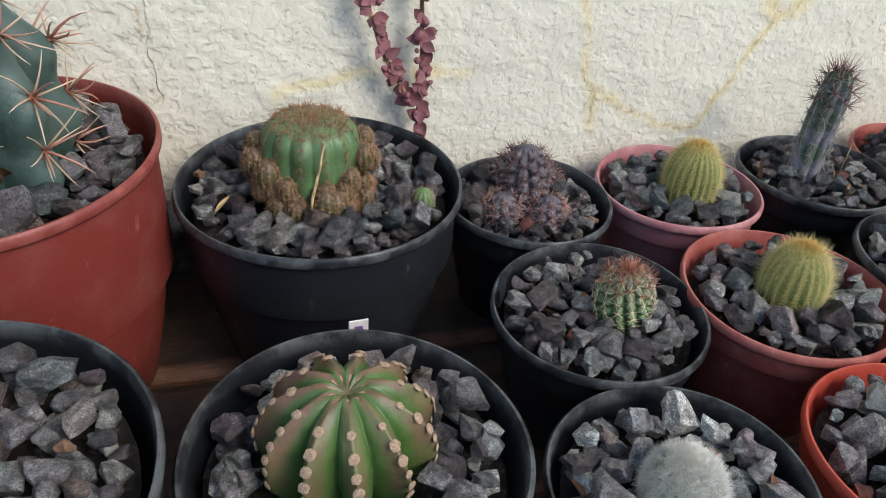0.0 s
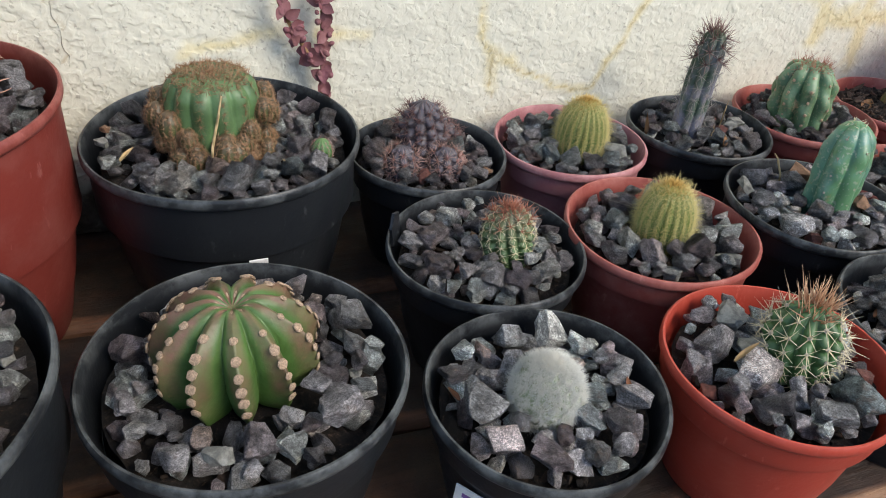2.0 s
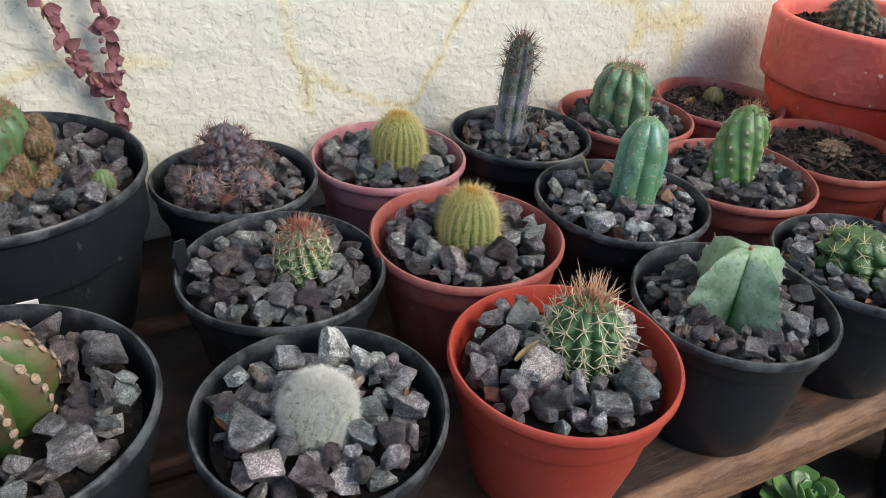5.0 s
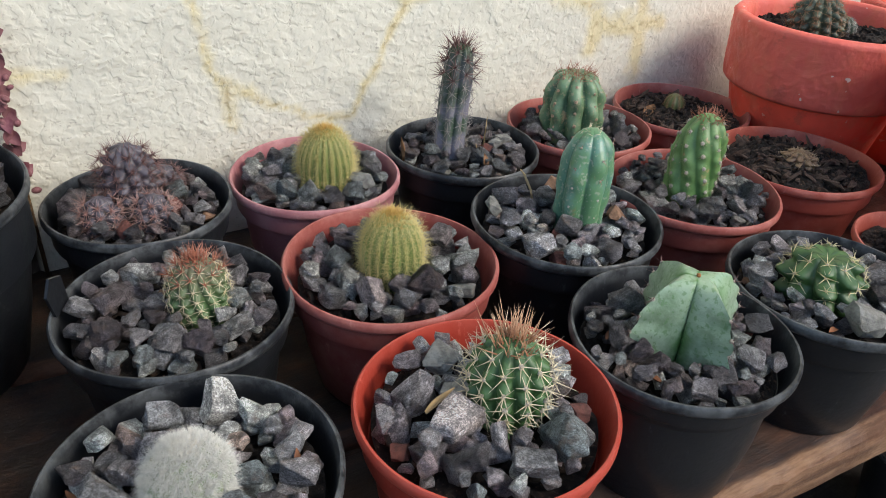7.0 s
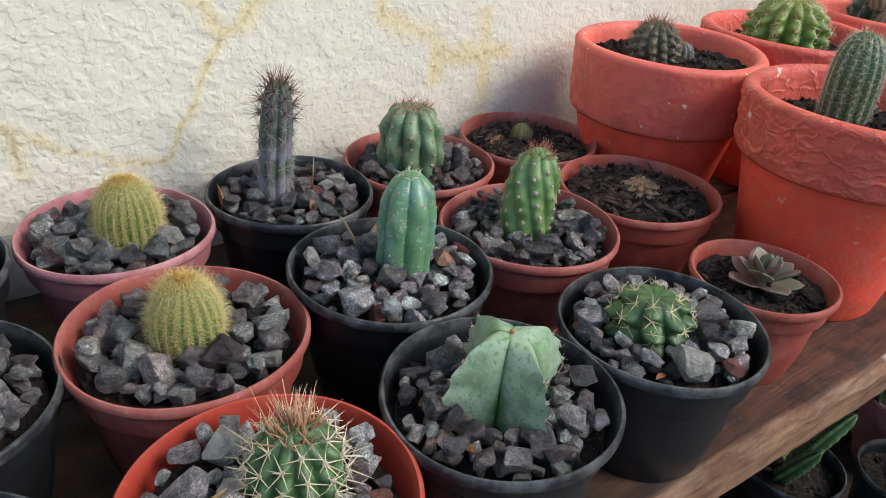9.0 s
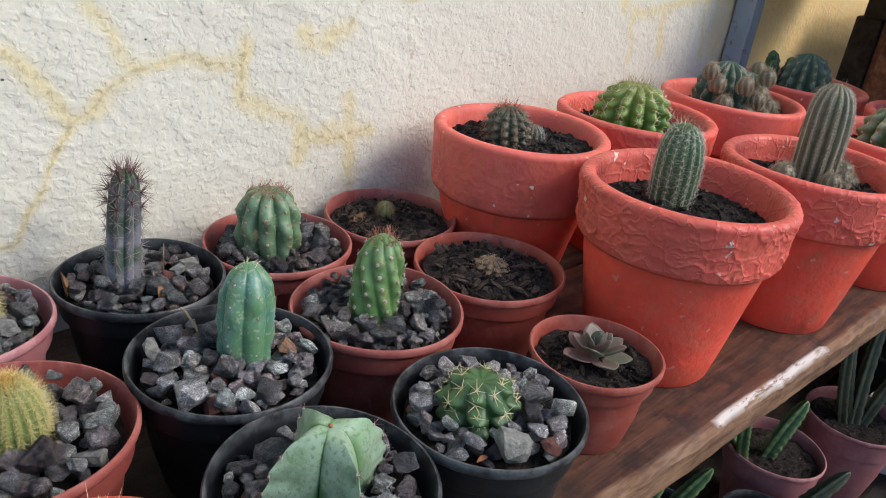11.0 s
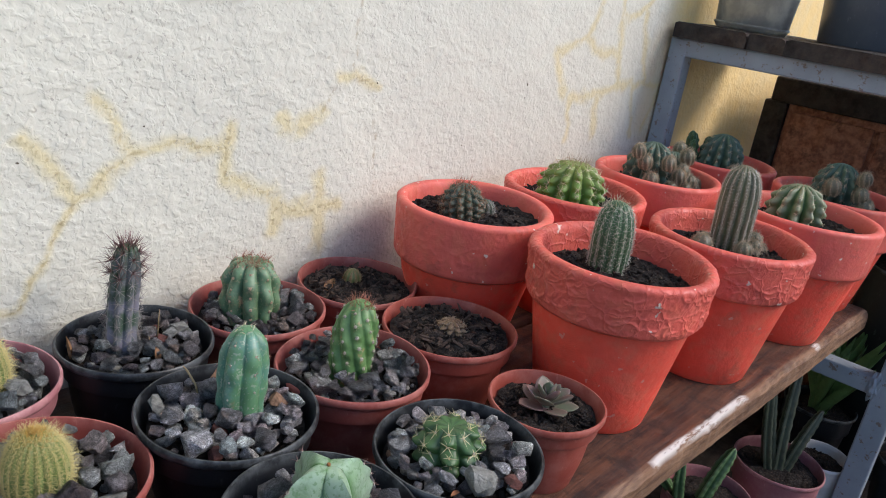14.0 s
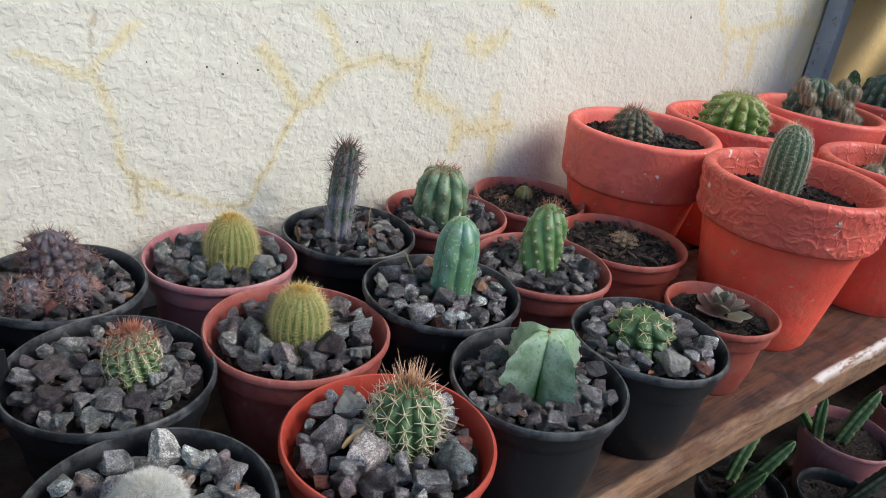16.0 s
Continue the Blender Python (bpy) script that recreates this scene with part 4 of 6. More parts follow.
for x in (-0.45, 0.45):
    b = part("bracket", bar((x, 0.19, -0.034), (x, 0.47, -0.034), 0.02, 0.012), steel, shelf)
    part("strut", bar((x, 0.474, -0.25), (x, 0.22, -0.042), 0.014, 0.01), steel, shelf)

# Wooden cupboard past the rack.
cup = tagged(new("cupboard"), "dark reddish-brown wooden cupboard in the shade", "cupboard")
part("side_panel", bevelled_box((1.74, -0.3, -0.74), (1.765, 0.39, 0.215), 0.003), box_wood, cup)
part("top", bevelled_box((1.715, -0.34, 0.215), (2.35, 0.42, 0.262), 0.004), dark_wood, cup)
part("corner_post", bevelled_box((1.73, 0.39, -0.74), (1.79, 0.435, 0.215), 0.004), dark_wood, cup)
for i in range(4):
    y = -0.25 + i * 0.16
    part("board", bevelled_box((1.734, y, -0.70), (1.7395, y + 0.15, 0.2), 0.002), box_wood, cup)


# ---- potted cacti ----
GREEN = skin("green_skin", (0.07, 0.15, 0.035), (0.10, 0.19, 0.05))


def potted(name, place, r, h, pot_mat, label, category="cactus", fill=0.007, base=0.7, collar=0.26, seed=0, avoid=(), size=(0.0095, 0.0185), layers=2, bare=False, heap=0.0, odd=0.03, turn=0.0, clear=(), kinds=None):
    """A plastic pot with soil and a top of stones (or bare soil); returns the thing and the height of its fill."""
    t = thing(name, (*place, 0.0), label, category, "potted plants on the shelf", turn)
    plastic_pot(t, r, h, pot_mat, base, collar)
    inner = r * (0.955 - 0.02) - 0.0035
    if bare:
        soil(t, inner, h - fill, 0.0035, seed, heap)
        crumbs(t, inner, h - fill, seed, 460, avoid, heap)
    else:
        soil(t, inner - 0.001, h - fill - 0.006, 0.004, seed)
        crumbs(t, inner - 0.002, h - fill - 0.005, seed + 7, 220, avoid)
        stones(t, inner, h - fill - 0.006, seed, avoid, size, layers, odd, clear, kinds)
    return t, h - fill


def cactus_part(t, name, body, material, label="", **kw):
    return child(name, body.mesh(name, material, **kw), t, label)


def golden_ball(name, place, r, h, pot_mat, label, R, H, at, seed, ribs=22):
    t, z = potted(name, place, r, h, pot_mat, label, seed=seed, avoid=((*at, R * 0.95),))
    rng = np.random.default_rng(seed)
    b = Body(R, H, ribs, 0.1, 2.7, 0.26, at=(*at, z - 0.006), seed=seed)
    c = cactus_part(t, "cactus", b, golden_skin, nu=ribs * 8, nv=50)
    th, v = b.areoles(18, 0.03, 0.985)
    p, n = b.frames(th, v)
    g = tufts(p, n, rng, 10, 0.0048, 0.00024, 0.75) + tufts(p, n, rng, 4, 0.0078, 0.00028, 0.4, 0.0, 0.6)
    spines("spine_cover", g, yellow_spines, c, "fine golden spines")
    q = v > 0.9
    k, w = b.frames(rng.uniform(0, 6.28, 260), 1 - 0.05 * rng.uniform(0, 1, 260) ** 2)
    spines("spine_crown", tufts(p[q], n[q], rng, 3, 0.0055, 0.00035, 0.45, 0.1) + [(k, w + rng.normal(0, 0.5, k.shape), 0.0048 * rng.uniform(0.6, 1.1, 260), 0.0004)], gold_tuft, c, "orange-gold crown")
    return t


golden_skin = skin("golden_cactus_skin", (0.08, 0.16, 0.03), (0.15, 0.24, 0.05), (0.2, 0.24, 0.06), scars=0.1)
golden_ball("potted_golden_cactus", (0.3112, 0.4175), 0.0566, 0.0755, pink_plastic, "golden-spined ball cactus in a faded pink plastic pot", 0.0205, 0.044, (0.006, -0.004), 11)
golden_ball("potted_golden_cactus", (0.3071, 0.2983), 0.0593, 0.077, maroon_plastic, "golden-spined green ball cactus in a faded red pot", 0.0192, 0.042, (0.0, -0.001), 12, 20)

# Large ribbed dome with beige areoles.
def dome_cactus():
    t, z = potted("potted_dome_cactus", (0.0476, 0.2347), 0.0672, 0.0964, black_plastic, "low green cactus with brown ribs in a black pot", fill=0.009, seed=21, avoid=((-0.004, 0.002, 0.034),), size=(0.0098, 0.0172))
    m = skin("dome_skin", (0.06, 0.125, 0.028), (0.17, 0.085, 0.06), None, scars=0.3, edge=(0.32, 0.68), fade=True)
    b = Body(0.0425, 0.0435, 11, 0.4, 2.2, 0.32, at=(-0.0035, 0.003, z - 0.003), dip=0.005, rim=0.014, start=0.12, wave=0.015, twist=0.12, star=True)
    c = cactus_part(t, "cactus", b, m, nu=264, nv=60)
    th, v = b.areoles(7, 0.28, 1.09, False, 0.85)
    p, n = b.frames(th, v)
    dots(p - n * 0.0004, n, 0.0022, areole_mat, c, 0.35, "beige woolly areole")
    return t


dome_cactus()


def lobivia():
    """Green ribbed stem ringed by brown woolly pups."""
    t, z = potted("potted_clump_cactus", (0.0667, 0.4123), 0.0796, 0.1113, black_plastic, "green cactus ringed by brown woolly pups in a black pot", fill=0.009, base=0.72, collar=0.36, seed=31, kinds=DARK,
                  avoid=((-0.004, 0.0, 0.036), (0.051, -0.028, 0.007)), size=(0.0095, 0.018))
    rng = np.random.default_rng(31)
    m = skin("lobivia_skin", (0.09, 0.17, 0.065), (0.07, 0.125, 0.05), None, scars=0.3)
    woolly = skin("woolly_pup_skin", (0.06, 0.08, 0.025), (0.075, 0.065, 0.03), (0.085, 0.055, 0.03), scars=0.3)
    b = Body(0.0278, 0.0545, 13, 0.1, 7.0, 0.05, 0.8, at=(-0.005, 0.003, z - 0.006), dip=0.004, rim=0.05, wave=0.03)
    c = cactus_part(t, "cactus", b, m, nu=180, nv=50)
    th, v = b.areoles(9, 0.1, 0.99, True, 0.75)
    p, n = b.frames(th, v)
    spines("spine_cover", tufts(p, n + rng.normal(0, 0.3, n.shape), rng, 9, 0.0042, 0.0004, 0.7), brown_spines, c, "short brown spines")
    q, w = b.frames(rng.uniform(0, 6.28, 1500), 1 - 0.14 * rng.uniform(0, 1, 1500) ** 1.6)
    spines("spine_crown", [(q, w * 0.3 + rng.normal(0, 0.8, q.shape), 0.0052 * rng.uniform(0.5, 1.1, len(q)), 0.00045)], rusty_spines, c, "tangled brown crown")
    rg = random.Random(4)
    spots = []
    for k in range(40):
        w = math.radians(-205 + 245 * (k + rg.uniform(-0.5, 0.5)) / 40)
        q, side = rg.uniform(0.027, 0.0325), abs(math.cos(w))
        spots.append((q * math.cos(w), q * math.sin(w), rg.uniform(-0.003, 0.009 + 0.018 * side * side), rg.uniform(0.0055, 0.0092)))
    for x, y, dz, s in spots:
        pb = Body(s, s * 1.9, 12, 0.05, 2.0, 0.5, at=(x - 0.005, y + 0.003, z + dz - 0.005))
        pc = child("pup", pb.mesh("pup", woolly, nu=40, nv=18), c, "brown woolly pup")
        th, v = pb.areoles(6, 0.1, 0.97)
        p, n = pb.frames(th, v)
        k = tufts(p, n + rng.normal(0, 0.45, n.shape), rng, 12, 0.0028, 0.0003, 0.72)
        g = spine_arrays(np.concatenate([e[0] for e in k]), np.concatenate([e[1] for e in k]), np.concatenate([e[2] for e in k]), 0.0004)
        # the pup's spines lie in the pup's own mesh, in a second material
        me = pc.data
        base = len(me.vertices)
        vs = [tuple(q.co) for q in me.vertices] + [tuple(q) for q in g[0]]
        fs = [tuple(q.vertices) for q in me.polygons] + [tuple(int(i) + base for i in q) for q in g[1]]
        cr = np.concatenate([np.array([d.value for d in me.attributes["crest"].data]), g[2]])
        ta = np.concatenate([np.array([d.value for d in me.attributes["tall"].data]), g[2]])
        nf = len(me.polygons)
        pc.data = mesh_of("pup", vs, fs, woolly, True, crest=cr, tall=ta)
        pc.data.materials.append(rusty_spines)
        pc.data.polygons.foreach_set("material_index", [0] * nf + [1] * len(g[1]))
    litter(t, ((-0.058, -0.022, z + 0.008, 0.012, -40), (0.03, -0.05, z + 0.009, 0.007, 60)), straw)
    tb = Body(0.0075, 0.014, 11, 0.12, 2.3, 0.3, at=(0.051, -0.028, z - 0.002))
    tc = cactus_part(t, "seedling", tb, skin("seedling_skin", (0.07, 0.17, 0.05), (0.12, 0.2, 0.07)), "tiny green cactus with reddish spines", nu=66, nv=20)
    p, n = tb.frames(*tb.areoles(6, 0.1, 0.95))
    spines("spine_cover", tufts(p, n, rng, 6, 0.0026, 0.00028, 0.7), pink_spines, tc)
    q = [(-0.012, -0.033, z + 0.0), (-0.011, -0.0365, z + 0.018), (-0.006, -0.033, z + 0.034), (-0.003, -0.029, z + 0.044)]
    v, f = tube(q, [0.0003, 0.0008, 0.0007, 0.0003], 6)
    child("dry_stalk", mesh_of("dry_stalk", v, f, straw), t, "pale dry straw leaning on the cactus")
    return t


lobivia()


def purple_clump():
    t, z = potted("potted_purple_cactus", (0.1996, 0.4201), 0.0546, 0.0786, black_plastic, "purplish-brown clumped cactus with dark starry spines in a black pot", seed=41, kinds=DARK, avoid=((-0.004, 0.0, 0.02), (-0.022, -0.012, 0.012), (0.004, -0.02, 0.012)), size=(0.009, 0.017))
    rng = np.random.default_rng(41)
    m = skin("purple_skin", (0.04, 0.032, 0.04), (0.1, 0.09, 0.105), None, scars=0.3, edge=(0.2, 0.8))
    for i, (x, y, R, H, mat) in enumerate(((-0.003, 0.004, 0.0195, 0.046, dark_spines), (-0.023, -0.013, 0.012, 0.024, pink_spines), (0.004, -0.022, 0.012, 0.024, pink_spines), (0.018, 0.014, 0.011, 0.024, dark_spines))):
        b = Body(R, H, 11 if i == 0 else 9, 0.16, 2.5, 0.3, rows=6 if i == 0 else 4, bumps=0.17, at=(x, y, z - 0.005), twist=0.5)
        c = cactus_part(t, "cactus" if i == 0 else "pup", b, m, nu=132 if i == 0 else 81, nv=44)
        p, n = b.frames(*b.areoles(6 if i == 0 else 4, 0.12, 0.97))
        spines("spine_cover", tufts(p, n, rng, 12, 0.0078, 0.00045, 0.72) + tufts(p, n, rng, 2, 0.0095, 0.0006, 0.25), mat, c)
    p, n = Body(0.0195, 0.042, 11, at=(-0.003, 0.004, z - 0.005)).frames(rng.uniform(0, 6.28, 60), rng.uniform(0.8, 0.99, 60))
    spines("spine_crown", [(p, n + (0, 0, 0.4) + rng.normal(0, 0.25, p.shape), 0.0105 * rng.uniform(0.5, 1.2, 60), 0.0007)], dark_spines, t, "dark upright crown spines")


purple_clump()


def tall_column():
    t, z = potted("potted_column_cactus", (0.4232, 0.412), 0.0555, 0.0768, black_plastic, "tall grey-blue column cactus with dark spines in a black pot", seed=51, kinds=DARK, avoid=((-0.008, 0.004, 0.012),), size=(0.008, 0.016))
    rng = np.random.default_rng(51)
    m = skin("column_skin", (0.05, 0.09, 0.055), (0.14, 0.16, 0.14), (0.02, 0.042, 0.012), bloom=(0.27, 0.25, 0.31), scars=0.3)
    b = Body(0.0112, 0.087, 8, 0.24, 9, 0.0, at=(-0.010, 0.003, z - 0.006), lean=(0.008, 0.005), wave=0.04, sharp=1.0, dip=0.002)
    c = cactus_part(t, "cactus", b, m, nu=96, nv=60)
    p, n = b.frames(*b.areoles(9, 0.06, 0.98))
    spines("spine_cover", tufts(p, n, rng, 7, 0.0085, 0.0006, 0.7), grey_spines, c, "grey spines")
    q = b.areoles(9, 0.06, 0.98)[1] > 0.72
    o, w = b.frames(rng.uniform(0, 6.28, 60), rng.uniform(0.95, 0.998, 60))
    spines("spine_crown", tufts(p[q], n[q], rng, 8, 0.0135, 0.0007, 0.5, 0.25) + [(o, w + (0, 0, 0.4) + rng.normal(0, 0.4, o.shape), 0.013 * rng.uniform(0.5, 1.2, 60), 0.0007)], dark_spines, c, "dark crown spines")
    for x, y, h, w in ((0.012, -0.008, 0.03, 0.2), (0.004, -0.011, 0.012, -0.3)):
        v, f = tube([(x, y, z), (x + 0.001, y, z + h * 0.6), (x + 0.001 + w * 0.004, y, z + h)], [0.0005, 0.0005, 0.0002], 5)
        child("dry_stalk", mesh_of("dry_stalk", v, f, straw), t)
    leaf(t, (0.0, -0.031, z + 0.002), 0.011, 0.006, 75, 20, dry_leaf, "dry_leaf")
    leaf(t, (-0.047, 0.004, z + 0.002), 0.018, 0.006, 80, 60, dry_leaf, "dry_leaf")


tall_column()


def cobbled():
    t, z = potted("potted_cobbled_cactus", (0.534, 0.4148), 0.0574, 0.075, maroon_plastic, "blue-green lumpy ribbed cactus with corky scars in a red plastic pot", seed=61, kinds=DARK, avoid=((-0.008, 0.0, 0.02),), size=(0.008, 0.016), layers=2)
    rng = np.random.default_rng(61)
    m = skin("cobbled_skin", (0.085, 0.165, 0.08), (0.16, 0.26, 0.145), None, scars=0.9, scar=(0.34, 0.24, 0.13), spots=(0.28, 0.27, 0.16))
    b = Body(0.0265, 0.061, 9, 0.3, 3.4, 0.14, at=(-0.009, 0.001, z - 0.006), wave=0.06, rows=3, bumps=0.035, twist=0.15, sharp=0.55, seed=2, dip=0.008, rim=0.05)
    c = cactus_part(t, "cactus", b, m, nu=140, nv=54)
    p, n = b.frames(*b.areoles(5, 0.2, 0.97))
    dots(p, n, 0.0014, areole_mat, c)
    th, v = rng.uniform(0, 6.28, 150), rng.uniform(0.86, 0.998, 150)
    p, n = b.frames(th, v)
    spines("spine_cover", [(p, n + rng.normal(0, 0.5, p.shape), 0.0085 * rng.uniform(0.4, 1.3, 150), 0.00045)], red_spines, c, "thin red-brown spines")


cobbled()


def seedling_pot():
    t, z = potted("potted_seedling_cactus", (0.6535, 0.4195), 0.0590, 0.070, maroon_plastic, "tiny brownish-green cactus in bark soil in a red pot", seed=71, bare=True, heap=0.004, fill=0.009)
    rng = np.random.default_rng(71)
    b = Body(0.0105, 0.017, 10, 0.1, 2.3, 0.2, at=(0.0, 0.008, z))
    c = cactus_part(t, "cactus", b, skin("seedling_brown_skin", (0.09, 0.12, 0.035), (0.17, 0.13, 0.05)), nu=70, nv=24)
    p, n = b.frames(*b.areoles(6, 0.1, 0.97))
    spines("spine_cover", tufts(p, n, rng, 6, 0.003, 0.00035, 0.7), brown_spines, c)
    leaf(t, (-0.034, 0.006, z + 0.002), 0.022, 0.009, 8, -60, dry_leaf, "dry_leaf")
    bark(t, z, 71, 70)


def bark(t, z, seed, count, r=0.045):
    rg = random.Random(seed)
    for _ in range(count):
        w, q = rg.uniform(0, 6.28), r * math.sqrt(rg.random())
        ob = new("bark_chip", rg.choice(BARK))
        ob.parent = t
        s = rg.uniform(0.005, 0.012)
        ob.matrix_basis = Matrix.LocRotScale((q * math.cos(w), q * math.sin(w), z + 0.003), Euler((rg.gauss(0, 0.5), rg.gauss(0, 0.5), rg.uniform(0, 6.3))), (s * 1.4, s * 0.7, s * 0.4))


bark_mat = chip_mat("dark_bark", (0.09, 0.056, 0.04))
BARK = [stone_mesh(300 + i, bark_mat, "bark_chip") for i in range(6)]
seedling_pot()


def red_crown():
    t, z = potted("potted_red_crowned_cactus", (0.1941, 0.3094), 0.0578, 0.077, black_plastic, "round green cactus with red spiny crown in a black pot", seed=81, avoid=((0.011, -0.004, 0.015),), size=(0.009, 0.0185))
    rng = np.random.default_rng(81)
    m = skin("red_crown_skin", (0.05, 0.11, 0.035), (0.12, 0.2, 0.075), (0.13, 0.12, 0.07))
    b = Body(0.0166, 0.036, 13, 0.16, 2.8, 0.25, rows=7, bumps=0.09, at=(0.011, -0.003, z - 0.005), twist=0.7)
    c = cactus_part(t, "cactus", b, m, nu=156, nv=60)
    th, v = b.areoles(7, 0.04, 0.97)
    p, n = b.frames(th, v)
    spines("spine_cover", tufts(p, n, rng, 7, 0.0048, 0.00045, 0.82), cream_spines, c, "starry cream spines")
    q = v > 0.72
    o, w = b.frames(rng.uniform(0, 6.28, 150), 1 - 0.07 * rng.uniform(0, 1, 150) ** 2)
    spines("spine_crown", tufts(p[q], n[q], rng, 5, 0.0085, 0.0006, 0.45, 0.3) + [(o, w + rng.normal(0, 0.45, o.shape), 0.008 * rng.uniform(0.4, 1.1, 150), 0.0006)], red_spines, c, "red-brown crown spines")
    k = new("stone", STONES[3])
    k.parent = t
    k.matrix_basis = Matrix.LocRotScale((0.032, 0.026, z + 0.009), Euler((0.2, 1.35, 0.4)), (0.019, 0.008, 0.008))
    v, f = [], []
    for x, y, zz in ((-0.052, 0.012, 0.006), (-0.045, 0.022, 0.006), (-0.046, 0.022, 0.022), (-0.051, 0.016, 0.025), (-0.054, 0.011, 0.018)):
        v += [(x, y, z + zz), (x - 0.0012, y + 0.001, z + zz)]
    n5 = 5
    f = [tuple(range(0, 10, 2)), tuple(range(1, 10, 2))[::-1]] + [(2 * i, 2 * i + 1, (2 * i + 3) % 10, (2 * i + 2) % 10) for i in range(n5)]
    child("broken_tag", mesh_of("broken_tag", v, f, black_plastic, False), t, "broken black plastic tag")


red_crown()


def blue_column():
    t, z = potted("potted_blue_cactus", (0.422, 0.2905), 0.0579, 0.0817, black_plastic, "smooth blue-green column cactus in a black pot", seed=95, kinds=PALE, avoid=((0.009, -0.002, 0.013),), size=(0.009, 0.018), odd=0.06)
    m = skin("blue_skin", (0.075, 0.195, 0.13), (0.145, 0.285, 0.215), None, spots=(0.28, 0.33, 0.25), scars=0.4, bloom=(0.1, 0.225, 0.09), rough=0.36)
    b = Body(0.0172, 0.067, 6, 0.2, 5.6, 0.2, at=(0.007, -0.003, z - 0.007), lean=(0.006, 0.006), sharp=0.75, wave=0.03, start=0.4, rows=4, bumps=0.025)
    c = cactus_part(t, "cactus", b, m, nu=96, nv=56)
    p, n = b.frames(*b.areoles(5, 0.12, 0.97))
    dots(p, n, 0.0008, pale_areole, c)
    rng = np.random.default_rng(95)
    q = p[:, 2] > z + 0.035
    spines("spine_cover", tufts(p[q], n[q], rng, 3, 0.0032, 0.0005, 0.6), red_spines, c, "short red-brown spines")
    p, n = b.frames(rng.uniform(0, 6.28, 14), rng.uniform(0.97, 0.995, 14))
    spines("spine_crown", [(p, n + rng.normal(0, 0.6, p.shape), 0.0035, 0.0006)], cream_spines, c, "yellow crown spines")
    v, f = tube([(-0.004, 0.026, z - 0.002), (-0.007, 0.028, z + 0.012), (-0.012, 0.03, z + 0.023), (-0.014, 0.032, z + 0.026)], [0.0008, 0.0007, 0.0007, 0.0003], 6)
    child("dry_stalk", mesh_of("dry_stalk", v, f, straw), t, "pale curled dry stalk")


blue_column()


def warty():
    t, z = potted("potted_warty_cactus", (0.5345, 0.2938), 0.0592, 0.0767, maroon_plastic, "knobbly green cactus with a red crown in a red pot", seed=103, kinds=DARK + STONES, avoid=((-0.003, 0.002, 0.018),), size=(0.008, 0.0165), layers=2)
    rng = np.random.default_rng(103)
    m = skin("warty_skin", (0.095, 0.2, 0.06), (0.16, 0.29, 0.1), None, scars=0.7, scar=(0.34, 0.24, 0.12))
    b = Body(0.0178, 0.063, 9, 0.12, 5, 0.06, rows=7, bumps=0.022, twist=1.3, at=(-0.003, 0.001, z - 0.006), lean=(0.006, 0.002), wave=0.08)
    c = cactus_part(t, "cactus", b, m, nu=128, nv=70)
    th, v = b.areoles(7, 0.06, 0.97)
    p, n = b.frames(th, v)
    dots(p, n, 0.0014, pale_areole, c, 0.7, "yellowish areoles")
    spines("spine_cover", tufts(p, n, rng, 7, 0.0038, 0.00035, 0.75), tan_spines, c)
    p, n = b.frames(rng.uniform(0, 6.28, 90), rng.uniform(0.93, 0.998, 90))
    spines("spine_crown", [(p, n + rng.normal(0, 0.6, p.shape), 0.0085 * rng.uniform(0.5, 1.1, 90), 0.0005)], red_spines, c, "red crown spines")
    p, n = b.frames(rng.uniform(0, 6.28, 80), rng.uniform(0.02, 0.12, 80))
    spines("root_tuft", [(p, n + rng.normal(0, 0.6, p.shape), 0.012 * rng.uniform(0.5, 1.1, 80), 0.0004)], brown_spines, c, "brown fibres at the foot")


warty()


def withered():
    t, z = potted("potted_withered_cactus", (0.6518, 0.2973), 0.0597, 0.0742, red_plastic, "small withered tan cactus in dark bark soil in a red pot", seed=111, bare=True, heap=0.005, fill=0.008)
    rng = np.random.default_rng(111)
    b = Body(0.015, 0.011, 10, 0.25, 2.0, 0.1, rows=3, bumps=0.15, at=(-0.001, -0.002, z + 0.003))
    c = cactus_part(t, "cactus", b, skin("withered_skin", (0.12, 0.07, 0.035), (0.26, 0.17, 0.09), scars=0.6), nu=80, nv=26)
    p, n = scattered(b, rng, 220, 0.05, 1.0)
    spines("spine_cover", [(p, n + rng.normal(0, 0.8, p.shape), 0.0045 * rng.uniform(0.4, 1.1, 220), 0.0005)], tan_spines, c, "tan dead spines")
    bark(t, z + 0.002, 111, 90)
    leaf(t, (0.03, 0.012, z + 0.004), 0.013, 0.006, 60, 30, bark_mat, "dry_leaf")


withered()


